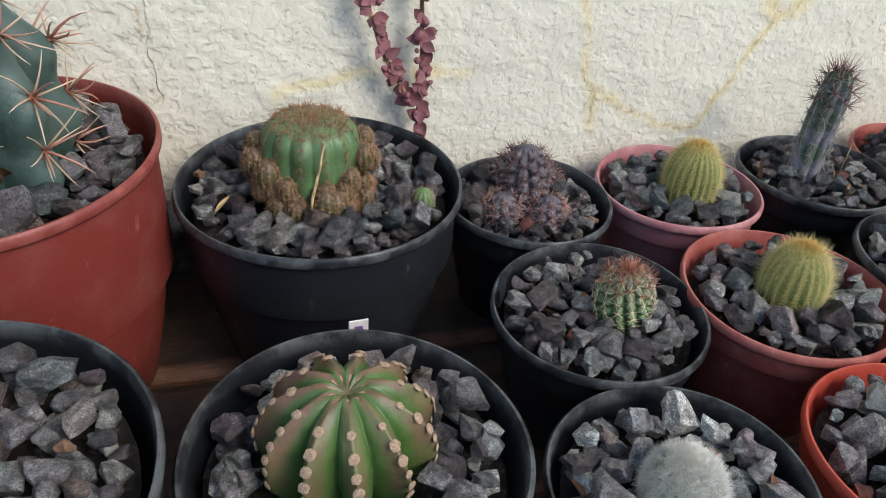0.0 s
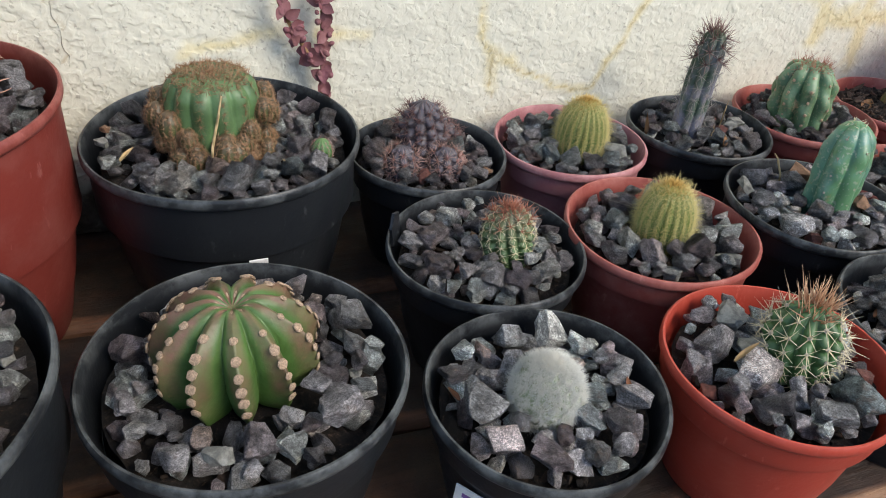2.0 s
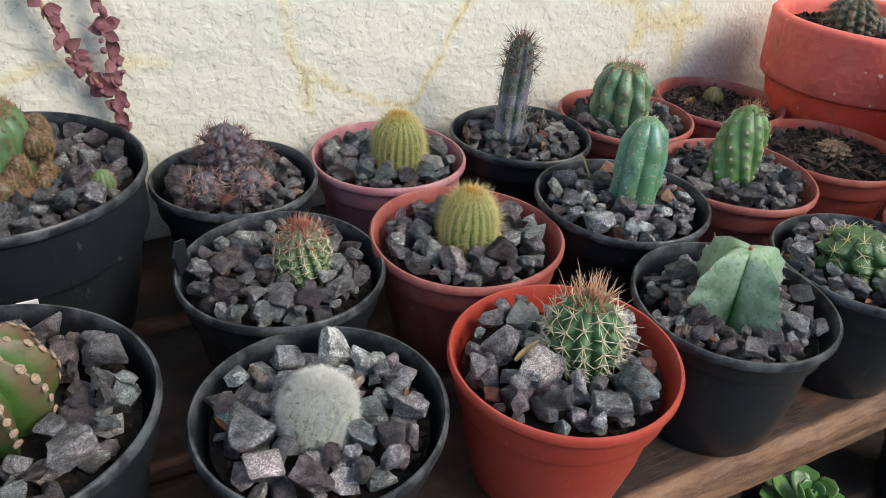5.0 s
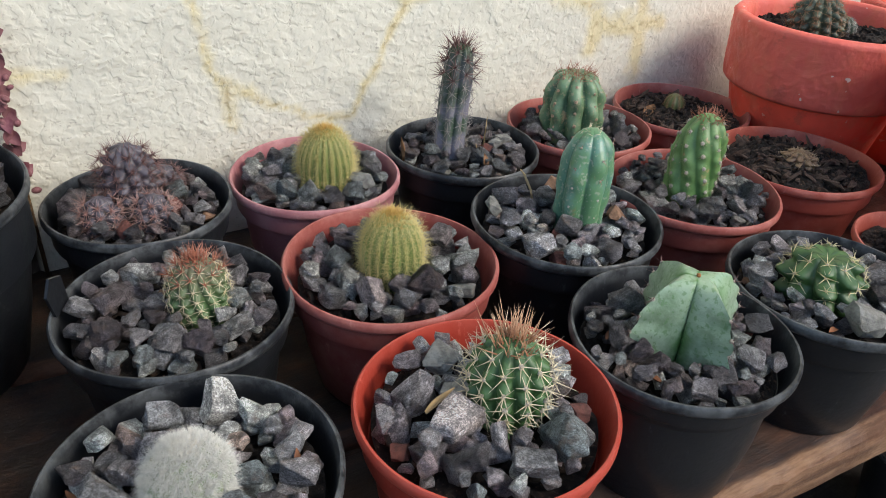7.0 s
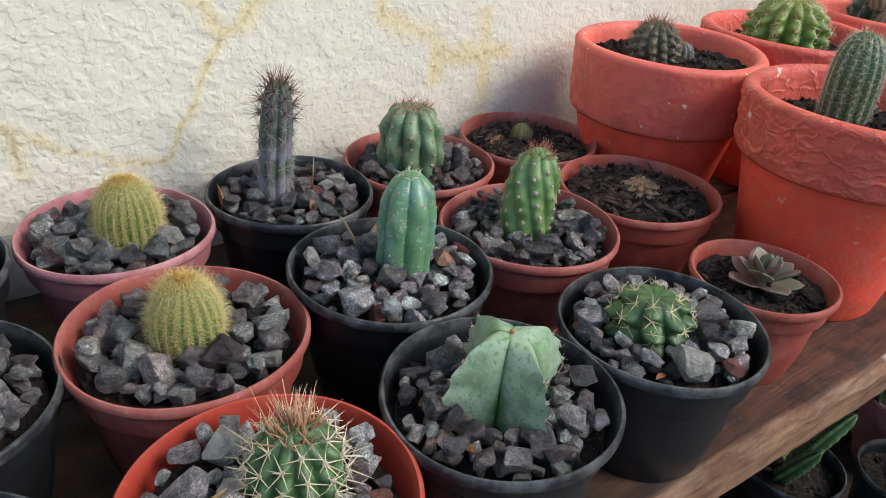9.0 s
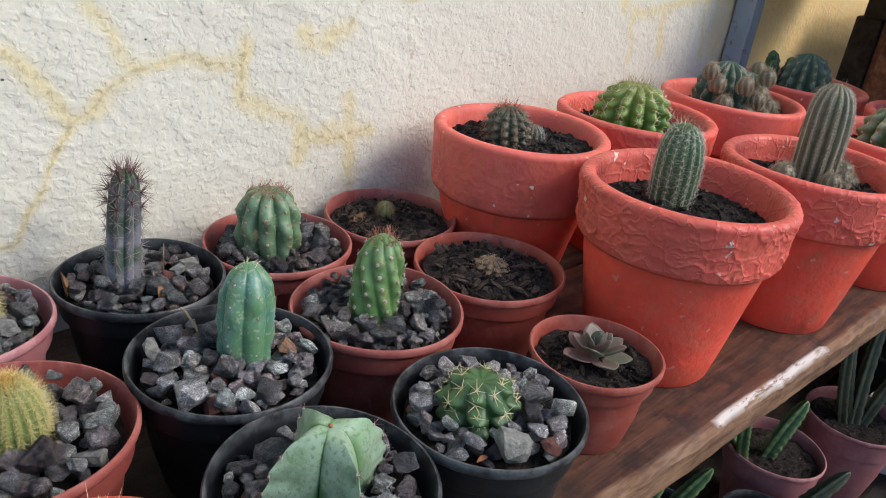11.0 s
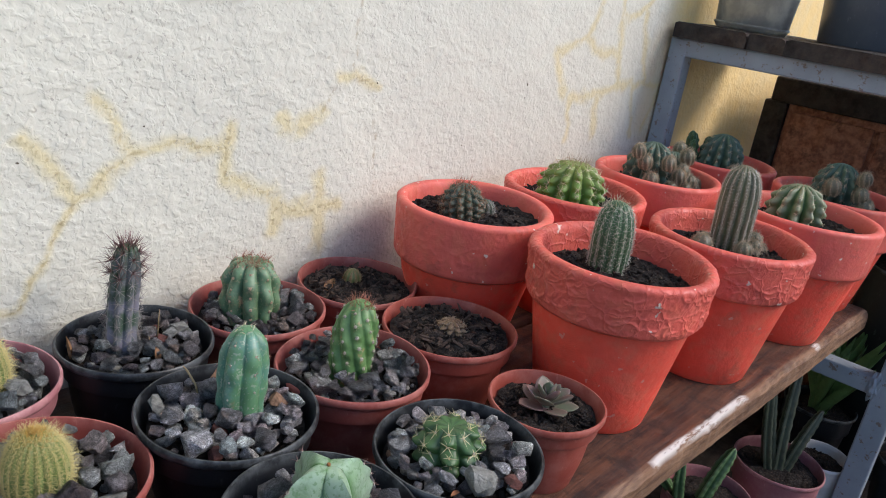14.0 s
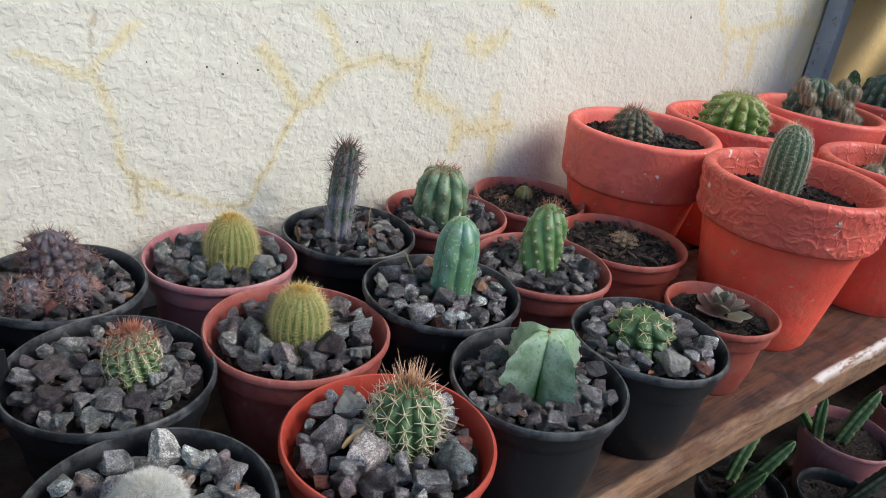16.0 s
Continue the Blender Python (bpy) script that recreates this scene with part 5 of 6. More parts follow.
def white_ball():
    t, z = potted("potted_white_cactus", (0.174, 0.1988), 0.0567, 0.0763, black_plastic, "fuzzy white ball cactus in a black pot with grey stones", seed=121, kinds=PALE, avoid=((-0.0025, -0.003, 0.0175),), size=(0.0108, 0.0185), layers=2)
    rng = np.random.default_rng(121)
    b = Body(0.0195, 0.029, 21, 0.015, 2.25, 0.3, at=(-0.0025, -0.003, z - 0.004))
    c = cactus_part(t, "cactus", b, skin("white_ball_skin", (0.2, 0.25, 0.15), (0.34, 0.37, 0.27)), nu=128, nv=48)
    p, n = b.frames(rng.uniform(0, 6.28, 1300), 1 - rng.uniform(0, 1, 1300) ** 1.5)
    spines("spine_cover", tufts(p, n, rng, 8, 0.0036, 0.00024, 0.66) + tufts(p, n, rng, 3, 0.0046, 0.00024, 0.3), white_spines, c, "dense white hair-like spines")
    p, n = b.frames(rng.uniform(0, 6.28, 160), 1 - 0.022 * rng.uniform(0, 1, 160))
    spines("spine_crown", tufts(p, n, rng, 3, 0.0034, 0.00026, 0.55), pale_needles, c, "pinkish-tan crown")
    litter(t, ((-0.04, 0.008, z + 0.003, 0.008, 20), (-0.033, -0.002, z + 0.002, 0.007, 120), (0.036, -0.014, z + 0.004, 0.009, -15)))
    tag = bevelled_box((-0.015, -0.0006, -0.012), (0.015, 0.0006, 0.012), 0.0004, 1)
    s = part("sticker", tag, white_paper, t, "torn white paper label with violet print")
    s.matrix_basis = pose(-0.0418, -0.0291, 0.036, -10, 0, -55)
    for i in range(3):
        k = part("print_bar", bevelled_box((-0.011, -0.0009, 0.007 - i * 0.006), (0.006 - 0.003 * i, -0.0005, 0.009 - i * 0.006), 0), violet, s)


white_paper, violet = flat_mat("white_paper", (0.72, 0.71, 0.69)), flat_mat("violet_print", (0.2, 0.1, 0.3))
white_ball()


def starry():
    t, z = potted("potted_starry_cactus", (0.2932, 0.1806), 0.0576, 0.0785, bright_plastic, "green ball cactus with cream spines in a bright red pot", seed=131, kinds=PALE, avoid=((0.011, 0.0, 0.019),), size=(0.011, 0.0205), layers=2, odd=0.08, clear=((0.014, -0.02, 0.012), (0.02, 0.03, 0.016)))
    rng = np.random.default_rng(131)
    m = skin("starry_skin", (0.04, 0.10, 0.03), (0.075, 0.16, 0.055), None, scars=0.15)
    b = Body(0.0205, 0.041, 12, 0.2, 2.9, 0.2, rows=5, bumps=0.08, at=(0.011, 0.001, z - 0.005), twist=0.35)
    c = cactus_part(t, "cactus", b, m, nu=144, nv=60)
    th, v = b.areoles(5, 0.08, 0.96)
    p, n = b.frames(th, v)
    dots(p, n, 0.0013, pale_areole, c, 0.7, "white woolly areoles")
    spines("spine_cover", tufts(p, n, rng, 6, 0.009, 0.0007, 0.75) + tufts(p, n, rng, 1, 0.011, 0.0008, 0.2), cream_spines, c, "long cream spines")
    litter(t, ((-0.0125, -0.003, z + 0.006, 0.011, 5), (-0.03, 0.0, z + 0.012, 0.016, -80), (0.036, 0.0, z + 0.004, 0.008, 160)), straw)
    p, n = b.frames(rng.uniform(0, 6.28, 110), 1 - 0.1 * rng.uniform(0, 1, 110) ** 1.7)
    spines("spine_crown", [(p, n + (0, 0, 0.5) + rng.normal(0, 0.35, p.shape), 0.0135 * rng.uniform(0.4, 1.3, 110), 0.0009)], orange_spines, c, "orange-red crown spines")


orange_spines = spine_mat("orange_spines", (0.42, 0.18, 0.09), (0.66, 0.46, 0.3))
starry()


def astrophytum():
    t, z = potted("potted_star_cactus", (0.4054, 0.1767), 0.0561, 0.0805, black_plastic, "pale green four-winged star cactus in a black pot", fill=0.009, seed=141, avoid=((0.003, 0.002, 0.022),), size=(0.0085, 0.017), layers=2, base=0.76, collar=0.2)
    rng = np.random.default_rng(141)
    m = skin("star_skin", (0.07, 0.18, 0.045), (0.29, 0.4, 0.28), None, spots=(0.12, 0.23, 0.1), scars=0.1, bloom=(0.29, 0.4, 0.28), edge=(0.05, 0.42), rough=0.33)
    b = Body(0.034, 0.047, 4, 0.6, 2.7, 0.06, 1.0, at=(0.003, 0.002, z - 0.005), dip=0.004, rim=0.06, start=1.44, star=True, rows=4, bumps=0.035)
    c = cactus_part(t, "cactus", b, m, nu=160, nv=56)
    c.data.set_sharp_from_angle(angle=radians(13))
    litter(t, ((-0.03, -0.018, z + 0.001, 0.009, 30), (-0.034, 0.016, z + 0.003, 0.007, -60)))
    p, n = b.frames(*b.areoles(4, 0.2, 0.93, False))
    dots(p, n, 0.0011, pale_areole, c)
    for q, w in zip(p, n):
        for g in tufts(q[None], w[None], rng, 3, 0.0055, 0.0006, 0.5):
            spines("spine", [g], dark_spines, c, "short dark spine")
    dots(np.array([(0.003, 0.002, z + 0.0388)]), np.array([(0.0, 0.0, 1.0)]), 0.0014, orange_wool, c, 1.0, "orange woolly tip")


orange_wool = chip_mat("orange_wool", (0.5, 0.2, 0.06))
astrophytum()


def gymno():
    t, z = potted("potted_chin_cactus", (0.5166, 0.1722), 0.0562, 0.0787, black_plastic, "low dark-green chin cactus with yellow spines in a black pot", seed=151, kinds=PALE, avoid=((-0.009, 0.001, 0.022),), size=(0.010, 0.0195), fill=0.006, base=0.72)
    rng = np.random.default_rng(151)
    litter(t, ((-0.03, -0.026, z + 0.001, 0.01, 100),))
    m = skin("chin_skin", (0.03, 0.08, 0.022), (0.055, 0.13, 0.037), None, scars=0.15, rough=0.42)
    b = Body(0.0245, 0.0325, 8, 0.26, 2.7, 0.3, 0.6, rows=3, bumps=0.16, wave=0.03, twist=0.5, at=(-0.009, 0.002, z - 0.005), dip=0.004, rim=0.04, start=0.2)
    c = cactus_part(t, "cactus", b, m, nu=144, nv=54)
    p, n = b.frames(*b.areoles(4, 0.16, 0.99, True, 0.7))
    dots(p, n, 0.001, pale_areole, c)
    spines("spine_cover", tufts(p, n, rng, 6, 0.0072, 0.00075, 0.72), yellowish, c, "curved yellowish spines")


yellowish = spine_mat("yellowish_spines", (0.66, 0.55, 0.28), (0.76, 0.68, 0.44))
gymno()


def round_leaf(parent, at, length, tilt, turn, material, wide=0.36, thick=0.0035, pointed=False):
    """A fleshy spoon-shaped leaf, round or pointed at its tip."""
    nl, nw = 11, 12
    v, f = [], []
    for i in range(nl):
        s = i / (nl - 1)
        w = length * wide * (s ** 0.75 * (1 - s ** (2.2 if pointed else 5)) ** (0.9 if pointed else 0.5)) + 0.0012 * (1 - s)
        for k in range(nw):
            u = 2 * math.pi * k / nw
            v.append((w * math.cos(u), s * length, min(w, thick) * math.sin(u) * 0.6 + 0.18 * length * s * s + 0.25 * w * math.cos(u) ** 2))
    f = [(i * nw + k, i * nw + (k + 1) % nw, (i + 1) * nw + (k + 1) % nw, (i + 1) * nw + k) for i in range(nl - 1) for k in range(nw)]
    f += [tuple(range(nw))[::-1], tuple(range((nl - 1) * nw, nl * nw))]
    ob = child("leaf", mesh_of("leaf", v, f, material), parent)
    ob.matrix_basis = pose(*at, tilt, 0, turn)
    return ob


def rosette(name, place, r, h, pot_mat, label, scale, seed, colors, fill=0.01):
    t, z = potted(name, place, r, h, pot_mat, label, "succulent", seed=seed, bare=True, fill=fill, base=0.68)
    rg = random.Random(seed)
    n = Nodes(name + "_leaf", 0.5)
    co, rnd = n.shifted(3.0)
    c = n.mix(n.ramp(n.noise(60, 4, 0.6, co), (0.35, 0.0), (0.7, 1.0)), colors[0], colors[1])
    n.color(n.mix(n.ramp(rnd, (0.3, 0.0), (0.9, 0.6)), c, colors[2]))
    m = n.bump(n.noise(140, 4, 0.6, co), 0.25, 0.001).m
    plant = child("rosette", mesh_of("rosette", *tube([(0, 0, z - 0.004), (0, 0, z + 0.008)], [0.004, 0.003], 8), m), t)
    for ring, (count, tilt, length) in enumerate(((5, 6, 0.025), (5, 24, 0.0225), (4, 44, 0.019), (4, 64, 0.0145))):
        for i in range(count):
            s = scale * rg.uniform(0.85, 1.12)
            round_leaf(plant, (0, 0, z + 0.002 + 0.0025 * ring), length * s, tilt + rg.uniform(-7, 7), 360 * i / count + 33 * ring + rg.uniform(-9, 9), m, 0.62, 0.0018, True)
    return t


rosette("potted_rosette", (0.6349, 0.1799), 0.0462, 0.0661, red_plastic, "purplish grey-green rosette succulent in a small red plastic pot", 1.05, 161, ((0.13, 0.155, 0.1), (0.21, 0.14, 0.125), (0.18, 0.075, 0.08)))


horn_spines = spine_mat("horn_spines", (0.36, 0.2, 0.12), (0.62, 0.5, 0.36))
ruddy_spines = spine_mat("ruddy_spines", (0.34, 0.12, 0.08), (0.48, 0.28, 0.2))
red_wool = chip_mat("reddish_wool", (0.3, 0.1, 0.06))


def barrel():
    t, z = potted("potted_barrel_cactus", (-0.099, 0.411), 0.087, 0.148, deep_red_plastic, "blue-green barrel cactus with long red spines in a big red pot", fill=0.012, base=0.74, collar=0.5, seed=171, kinds=DARK, avoid=((0.006, -0.008, 0.043),), size=(0.012, 0.022))
    rng = np.random.default_rng(171)
    m = skin("barrel_skin", (0.03, 0.06, 0.05), (0.055, 0.095, 0.08), None, scars=0.15, rough=0.5, bloom=(0.07, 0.11, 0.095))
    b = Body(0.054, 0.104, 8, 0.34, 2.3, 0.22, 0.95, at=(0.004, -0.008, z - 0.01), rows=3, bumps=0.07, start=0.15, wave=0.02)
    c = cactus_part(t, "cactus", b, m, nu=180, nv=54)
    p, n = b.frames(*b.areoles(3, 0.2, 0.92, True))
    dots(p, n, 0.0024, red_wool, c)
    curved_spines("spine_cover", tufts(p, n, rng, 6, 0.022, 0.0011, 0.74), horn_spines, c, "long horn-coloured spines", 0.25)
    curved_spines("central_spine_cover", tufts(p, n, rng, 3, 0.024, 0.0014, 0.4), ruddy_spines, c, "long reddish central spines", 0.6)
    for x, y, tu in ((0.026, -0.034, 70), (0.02, -0.036, 110)):
        leaf(t, (x, y, z + 0.011), 0.036, 0.015, 8, tu, scrap, "dry_leaf", 0.0012, "curled orange-brown dry leaf", 0.3)


barrel()


def stony_pot():
    t, z = potted("potted_straw_spined_cactus", (-0.101, 0.232), 0.083, 0.122, black_plastic, "straw-spined cactus in a wide black pot of dark stones", fill=0.009, base=0.72, collar=0.36, seed=181, kinds=DARK, avoid=((-0.036, 0.01, 0.024),), size=(0.0108, 0.0195), odd=0.07)
    rng = np.random.default_rng(181)
    b = Body(0.026, 0.04, 13, 0.14, 2.4, 0.2, at=(-0.038, 0.01, z - 0.006))
    c = cactus_part(t, "cactus", b, GREEN, nu=130, nv=40)
    p, n = b.frames(*b.areoles(7, 0.08, 0.97))
    spines("spine_cover", tufts(p, n, rng, 7, 0.011, 0.0006, 0.65), cream_spines, c, "straw-coloured spines")


stony_pot()


# ---- clay pots ----
def clay(name, place, label, relief, fill=0.024, r=0.0845, h=0.153, seed=0, turn=0.0, collar=0.36):
    t = thing(name, (*place, 0.0), label, "cactus", "cacti in red clay pots", turn)
    clay_pot(t, r, h, relief, "", collar)
    z = h - fill
    soil(t, r - 0.0125, z, 0.0045, seed, 0.003)
    crumbs(t, r - 0.016, z, seed, 520, (), 0.003)
    return t, z


def stem(t, b, m, rows, mat, length, width, rng, name="cactus", spread=0.75, count=7, low=0.06, nu=None, nv=44, label="", crown=None):
    c = cactus_part(t, name, b, m, label, nu=nu, nv=nv)
    th, v = b.areoles(rows, low, 0.97)
    p, n = b.frames(th, v)
    spines("spine_cover", tufts(p, n, rng, count, length, width, spread), mat, c)
    if crown:
        q, w = b.frames(rng.uniform(0, 6.28, 60), rng.uniform(0.9, 0.995, 60))
        spines("spine_crown", [(q, w + (0, 0, 0.3) + rng.normal(0, 0.4, q.shape), length * rng.uniform(0.7, 1.6, 60), width)], crown, c)
    return c


dusk = skin("grey_green_skin", (0.04, 0.065, 0.036), (0.085, 0.105, 0.072), None, scars=0.3)
fresh = skin("fresh_green_skin", (0.075, 0.18, 0.022), (0.16, 0.29, 0.045), (0.2, 0.24, 0.05), scars=0.15)
tower = skin("tower_skin", (0.03, 0.085, 0.03), (0.06, 0.13, 0.05), None, scars=0.15)
brownish = skin("brown_green_skin", (0.07, 0.09, 0.04), (0.2, 0.165, 0.105), None, scars=0.4)
striped = skin("striped_skin", (0.08, 0.15, 0.05), (0.25, 0.26, 0.155), None, scars=0.7, scar=(0.36, 0.28, 0.2))
bluish = skin("blue_grey_skin", (0.04, 0.085, 0.055), (0.085, 0.13, 0.085), None, scars=0.3)
pup_skin = skin("brown_pup_skin", (0.12, 0.115, 0.065), (0.18, 0.15, 0.095), None, scars=0.3)


def pups(t, z, spots, rng, m=None, mat=None):
    for x, y, dz, s in spots:
        b = Body(s * 0.95, s * 1.55, 9, 0.05, 2.0, 0.45, at=(x, y, z + dz), twist=0.5)
        stem(t, b, m or pup_skin, 6, mat or tan_spines, 0.0036, 0.00032, rng, "pup", 0.68, 14, nu=60, nv=20, crown=tan_spines)


def clay_row():
    t, z = clay("clay_potted_round_cactus", (0.764, 0.375), "dull grey-green round cactus in a red painted clay pot", 0.0011, 0.016, 0.0805, 0.149, 201, collar=0.38)
    rng = np.random.default_rng(201)
    stem(t, Body(0.0245, 0.037, 13, 0.2, 2.4, 0.2, at=(-0.014, 0.006, z - 0.002), rows=5, bumps=0.09, twist=0.3), dusk, 7, rusty_spines, 0.0075, 0.0006, rng, nu=180, crown=red_spines)
    stem(t, Body(0.0125, 0.017, 12, 0.14, 2.4, 0.2, at=(0.016, 0.0, z - 0.001)), dusk, 5, grey_spines, 0.004, 0.0005, rng, "pup", nu=96)

    t, z = clay("clay_potted_torch_cactus", (0.764, 0.206), "stout green torch cactus in a rough flaking red clay pot", 0.0034, 0.026, 0.0825, 0.155, 211, collar=0.29)
    rng = np.random.default_rng(211)
    stem(t, Body(0.0187, 0.07, 15, 0.10, 5, 0.12, at=(0.006, 0.016, z - 0.004), lean=(0.003, 0.003)), tower, 13, pale_needles, 0.0062, 0.00038, rng, nu=200, nv=60, count=8, crown=cream_spines)
    stem(t, Body(0.006, 0.012, 10, 0.1, 2.4, 0.2, at=(0.025, 0.013, z + 0.012)), tower, 5, cream_spines, 0.003, 0.0004, rng, "pup", nu=60)

    t, z = clay("clay_potted_green_cactus", (0.933, 0.361), "bright green ribbed ball cactus in a flaking red clay pot", 0.0022, 0.02, 0.083, 0.149, 221)
    rng = np.random.default_rng(221)
    stem(t, Body(0.0445, 0.058, 13, 0.24, 2.4, 0.2, 1.2, at=(-0.01, 0.0, z - 0.006), dip=0.004, rows=5, bumps=0.07, wave=0.04), fresh, 7, cream_spines, 0.0085, 0.0007, rng, nu=200, crown=tan_spines)

    t, z = clay("clay_potted_tall_cactus", (0.947, 0.178), "tall brownish ribbed cactus with pups in a rough red clay pot", 0.0028, 0.024, 0.0825, 0.152, 231, collar=0.3)
    rng = np.random.default_rng(231)
    stem(t, Body(0.0205, 0.094, 15, 0.13, 7, 0.05, at=(0.022, 0.008, z - 0.004), lean=(0.002, 0.004)), brownish, 26, pale_needles, 0.0045, 0.0004, rng, nu=180, nv=64, crown=tan_spines)
    pups(t, z - 0.004, ((-0.028, 0.018, 0.002, 0.0155), (0.0, -0.016, 0.004, 0.012), (0.012, -0.014, -0.001, 0.009), (0.03, -0.016, 0.003, 0.011), (0.04, -0.012, 0.008, 0.011), (0.046, -0.004, 0.0, 0.009), (0.044, -0.02, -0.001, 0.0095), (0.022, -0.022, -0.002, 0.009)), rng)

    t, z = clay("clay_potted_cluster_cactus", (1.121, 0.348), "blue-grey cactus with many brown pups in a red clay pot", 0.0006, 0.022, 0.084, 0.152, 241)
    rng = np.random.default_rng(241)
    stem(t, Body(0.038, 0.066, 13, 0.27, 2.4, 0.15, 1.3, rows=5, bumps=0.05, wave=0.03, at=(-0.008, 0.01, z - 0.006)), bluish, 6, tan_spines, 0.006, 0.0008, rng, nu=160)
    stem(t, Body(0.026, 0.052, 12, 0.27, 2.4, 0.15, 1.3, rows=5, bumps=0.05, wave=0.03, at=(0.038, 0.0, z - 0.006)), bluish, 5, tan_spines, 0.006, 0.0008, rng, nu=140)
    pups(t, z - 0.004, ((-0.03, -0.024, 0.036, 0.0125), (-0.012, -0.034, 0.02, 0.0125), (0.014, -0.028, 0.042, 0.0135), (-0.05, -0.014, 0.014, 0.013), (0.058, -0.03, 0.0, 0.012), (-0.048, 0.0, 0.034, 0.0125), (-0.056, 0.008, 0.048, 0.0115), (-0.022, -0.03, 0.004, 0.0125), (0.004, -0.03, 0.024, 0.013), (0.018, -0.034, 0.0, 0.011), (0.034, -0.03, 0.008, 0.012), (0.05, -0.022, 0.004, 0.012), (0.06, -0.004, 0.03, 0.0125), (0.05, 0.0, 0.044, 0.012), (0.045, -0.036, -0.002, 0.01)), rng)

    t, z = clay("clay_potted_striped_cactus", (1.134, 0.157), "pale striped ball cactus with corky marks in a red clay pot", 0.0004, 0.02, 0.085, 0.155, 251)
    rng = np.random.default_rng(251)
    stem(t, Body(0.0385, 0.052, 11, 0.32, 2.5, 0.2, 1.3, at=(0.008, 0.016, z - 0.005), rows=4, bumps=0.06, wave=0.04), striped, 5, cream_spines, 0.004, 0.0006, rng, nu=160, crown=tan_spines)
    stem(t, Body(0.013, 0.02, 10, 0.2, 2.4, 0.2, at=(0.042, 0.012, z - 0.003)), striped, 5, cream_spines, 0.003, 0.0005, rng, "pup", nu=90)

    t, z = clay("clay_potted_pair_cactus", (1.325, 0.345), "blue-green ribbed cactus with small pups in a red clay pot", 0.0004, 0.022, 0.084, 0.152, 261)
    rng = np.random.default_rng(261)
    stem(t, Body(0.038, 0.066, 13, 0.27, 2.6, 0.15, 1.3, rows=5, bumps=0.05, wave=0.03, at=(0.0, 0.0, z - 0.006)), bluish, 6, tan_spines, 0.005, 0.0008, rng, nu=150)
    pups(t, z - 0.004, ((-0.024, -0.032, 0.006, 0.013), (0.004, -0.038, 0.002, 0.01), (0.036, -0.03, 0.0, 0.011)), rng)
    for x, y, hh in ((-0.03, 0.034, 0.05), (-0.018, 0.045, 0.06), (0.0, 0.048, 0.055), (0.03, 0.036, 0.05), (0.042, 0.03, 0.045)):
        stem(t, Body(0.0085, hh, 5, 0.35, 6, 0.0, at=(x, y, z - 0.004), wave=0.08, rows=5, bumps=0.12), fresh_dark, 6, brown_spines, 0.002, 0.0004, rng, "side_stem", nu=50, nv=40)

    t, z = clay("clay_potted_knobbly_cactus", (1.296, 0.164), "blue-green cactus with round brown pups in a red clay pot", 0.0004, 0.02, 0.085, 0.155, 271)
    rng = np.random.default_rng(271)
    stem(t, Body(0.036, 0.063, 12, 0.27, 2.5, 0.15, 1.3, rows=5, bumps=0.05, wave=0.03, at=(0.022, 0.01, z - 0.006)), bluish, 6, tan_spines, 0.006, 0.0008, rng, nu=150)
    pups(t, z - 0.004, ((-0.022, 0.006, 0.022, 0.0155), (0.0, -0.026, 0.018, 0.014), (0.0, -0.036, -0.001, 0.0165), (0.006, -0.024, 0.04, 0.0125), (0.036, -0.03, 0.0, 0.013)), rng)


fresh_dark = skin("dark_green_stem_skin", (0.02, 0.06, 0.015), (0.04, 0.1, 0.03))
clay_row()


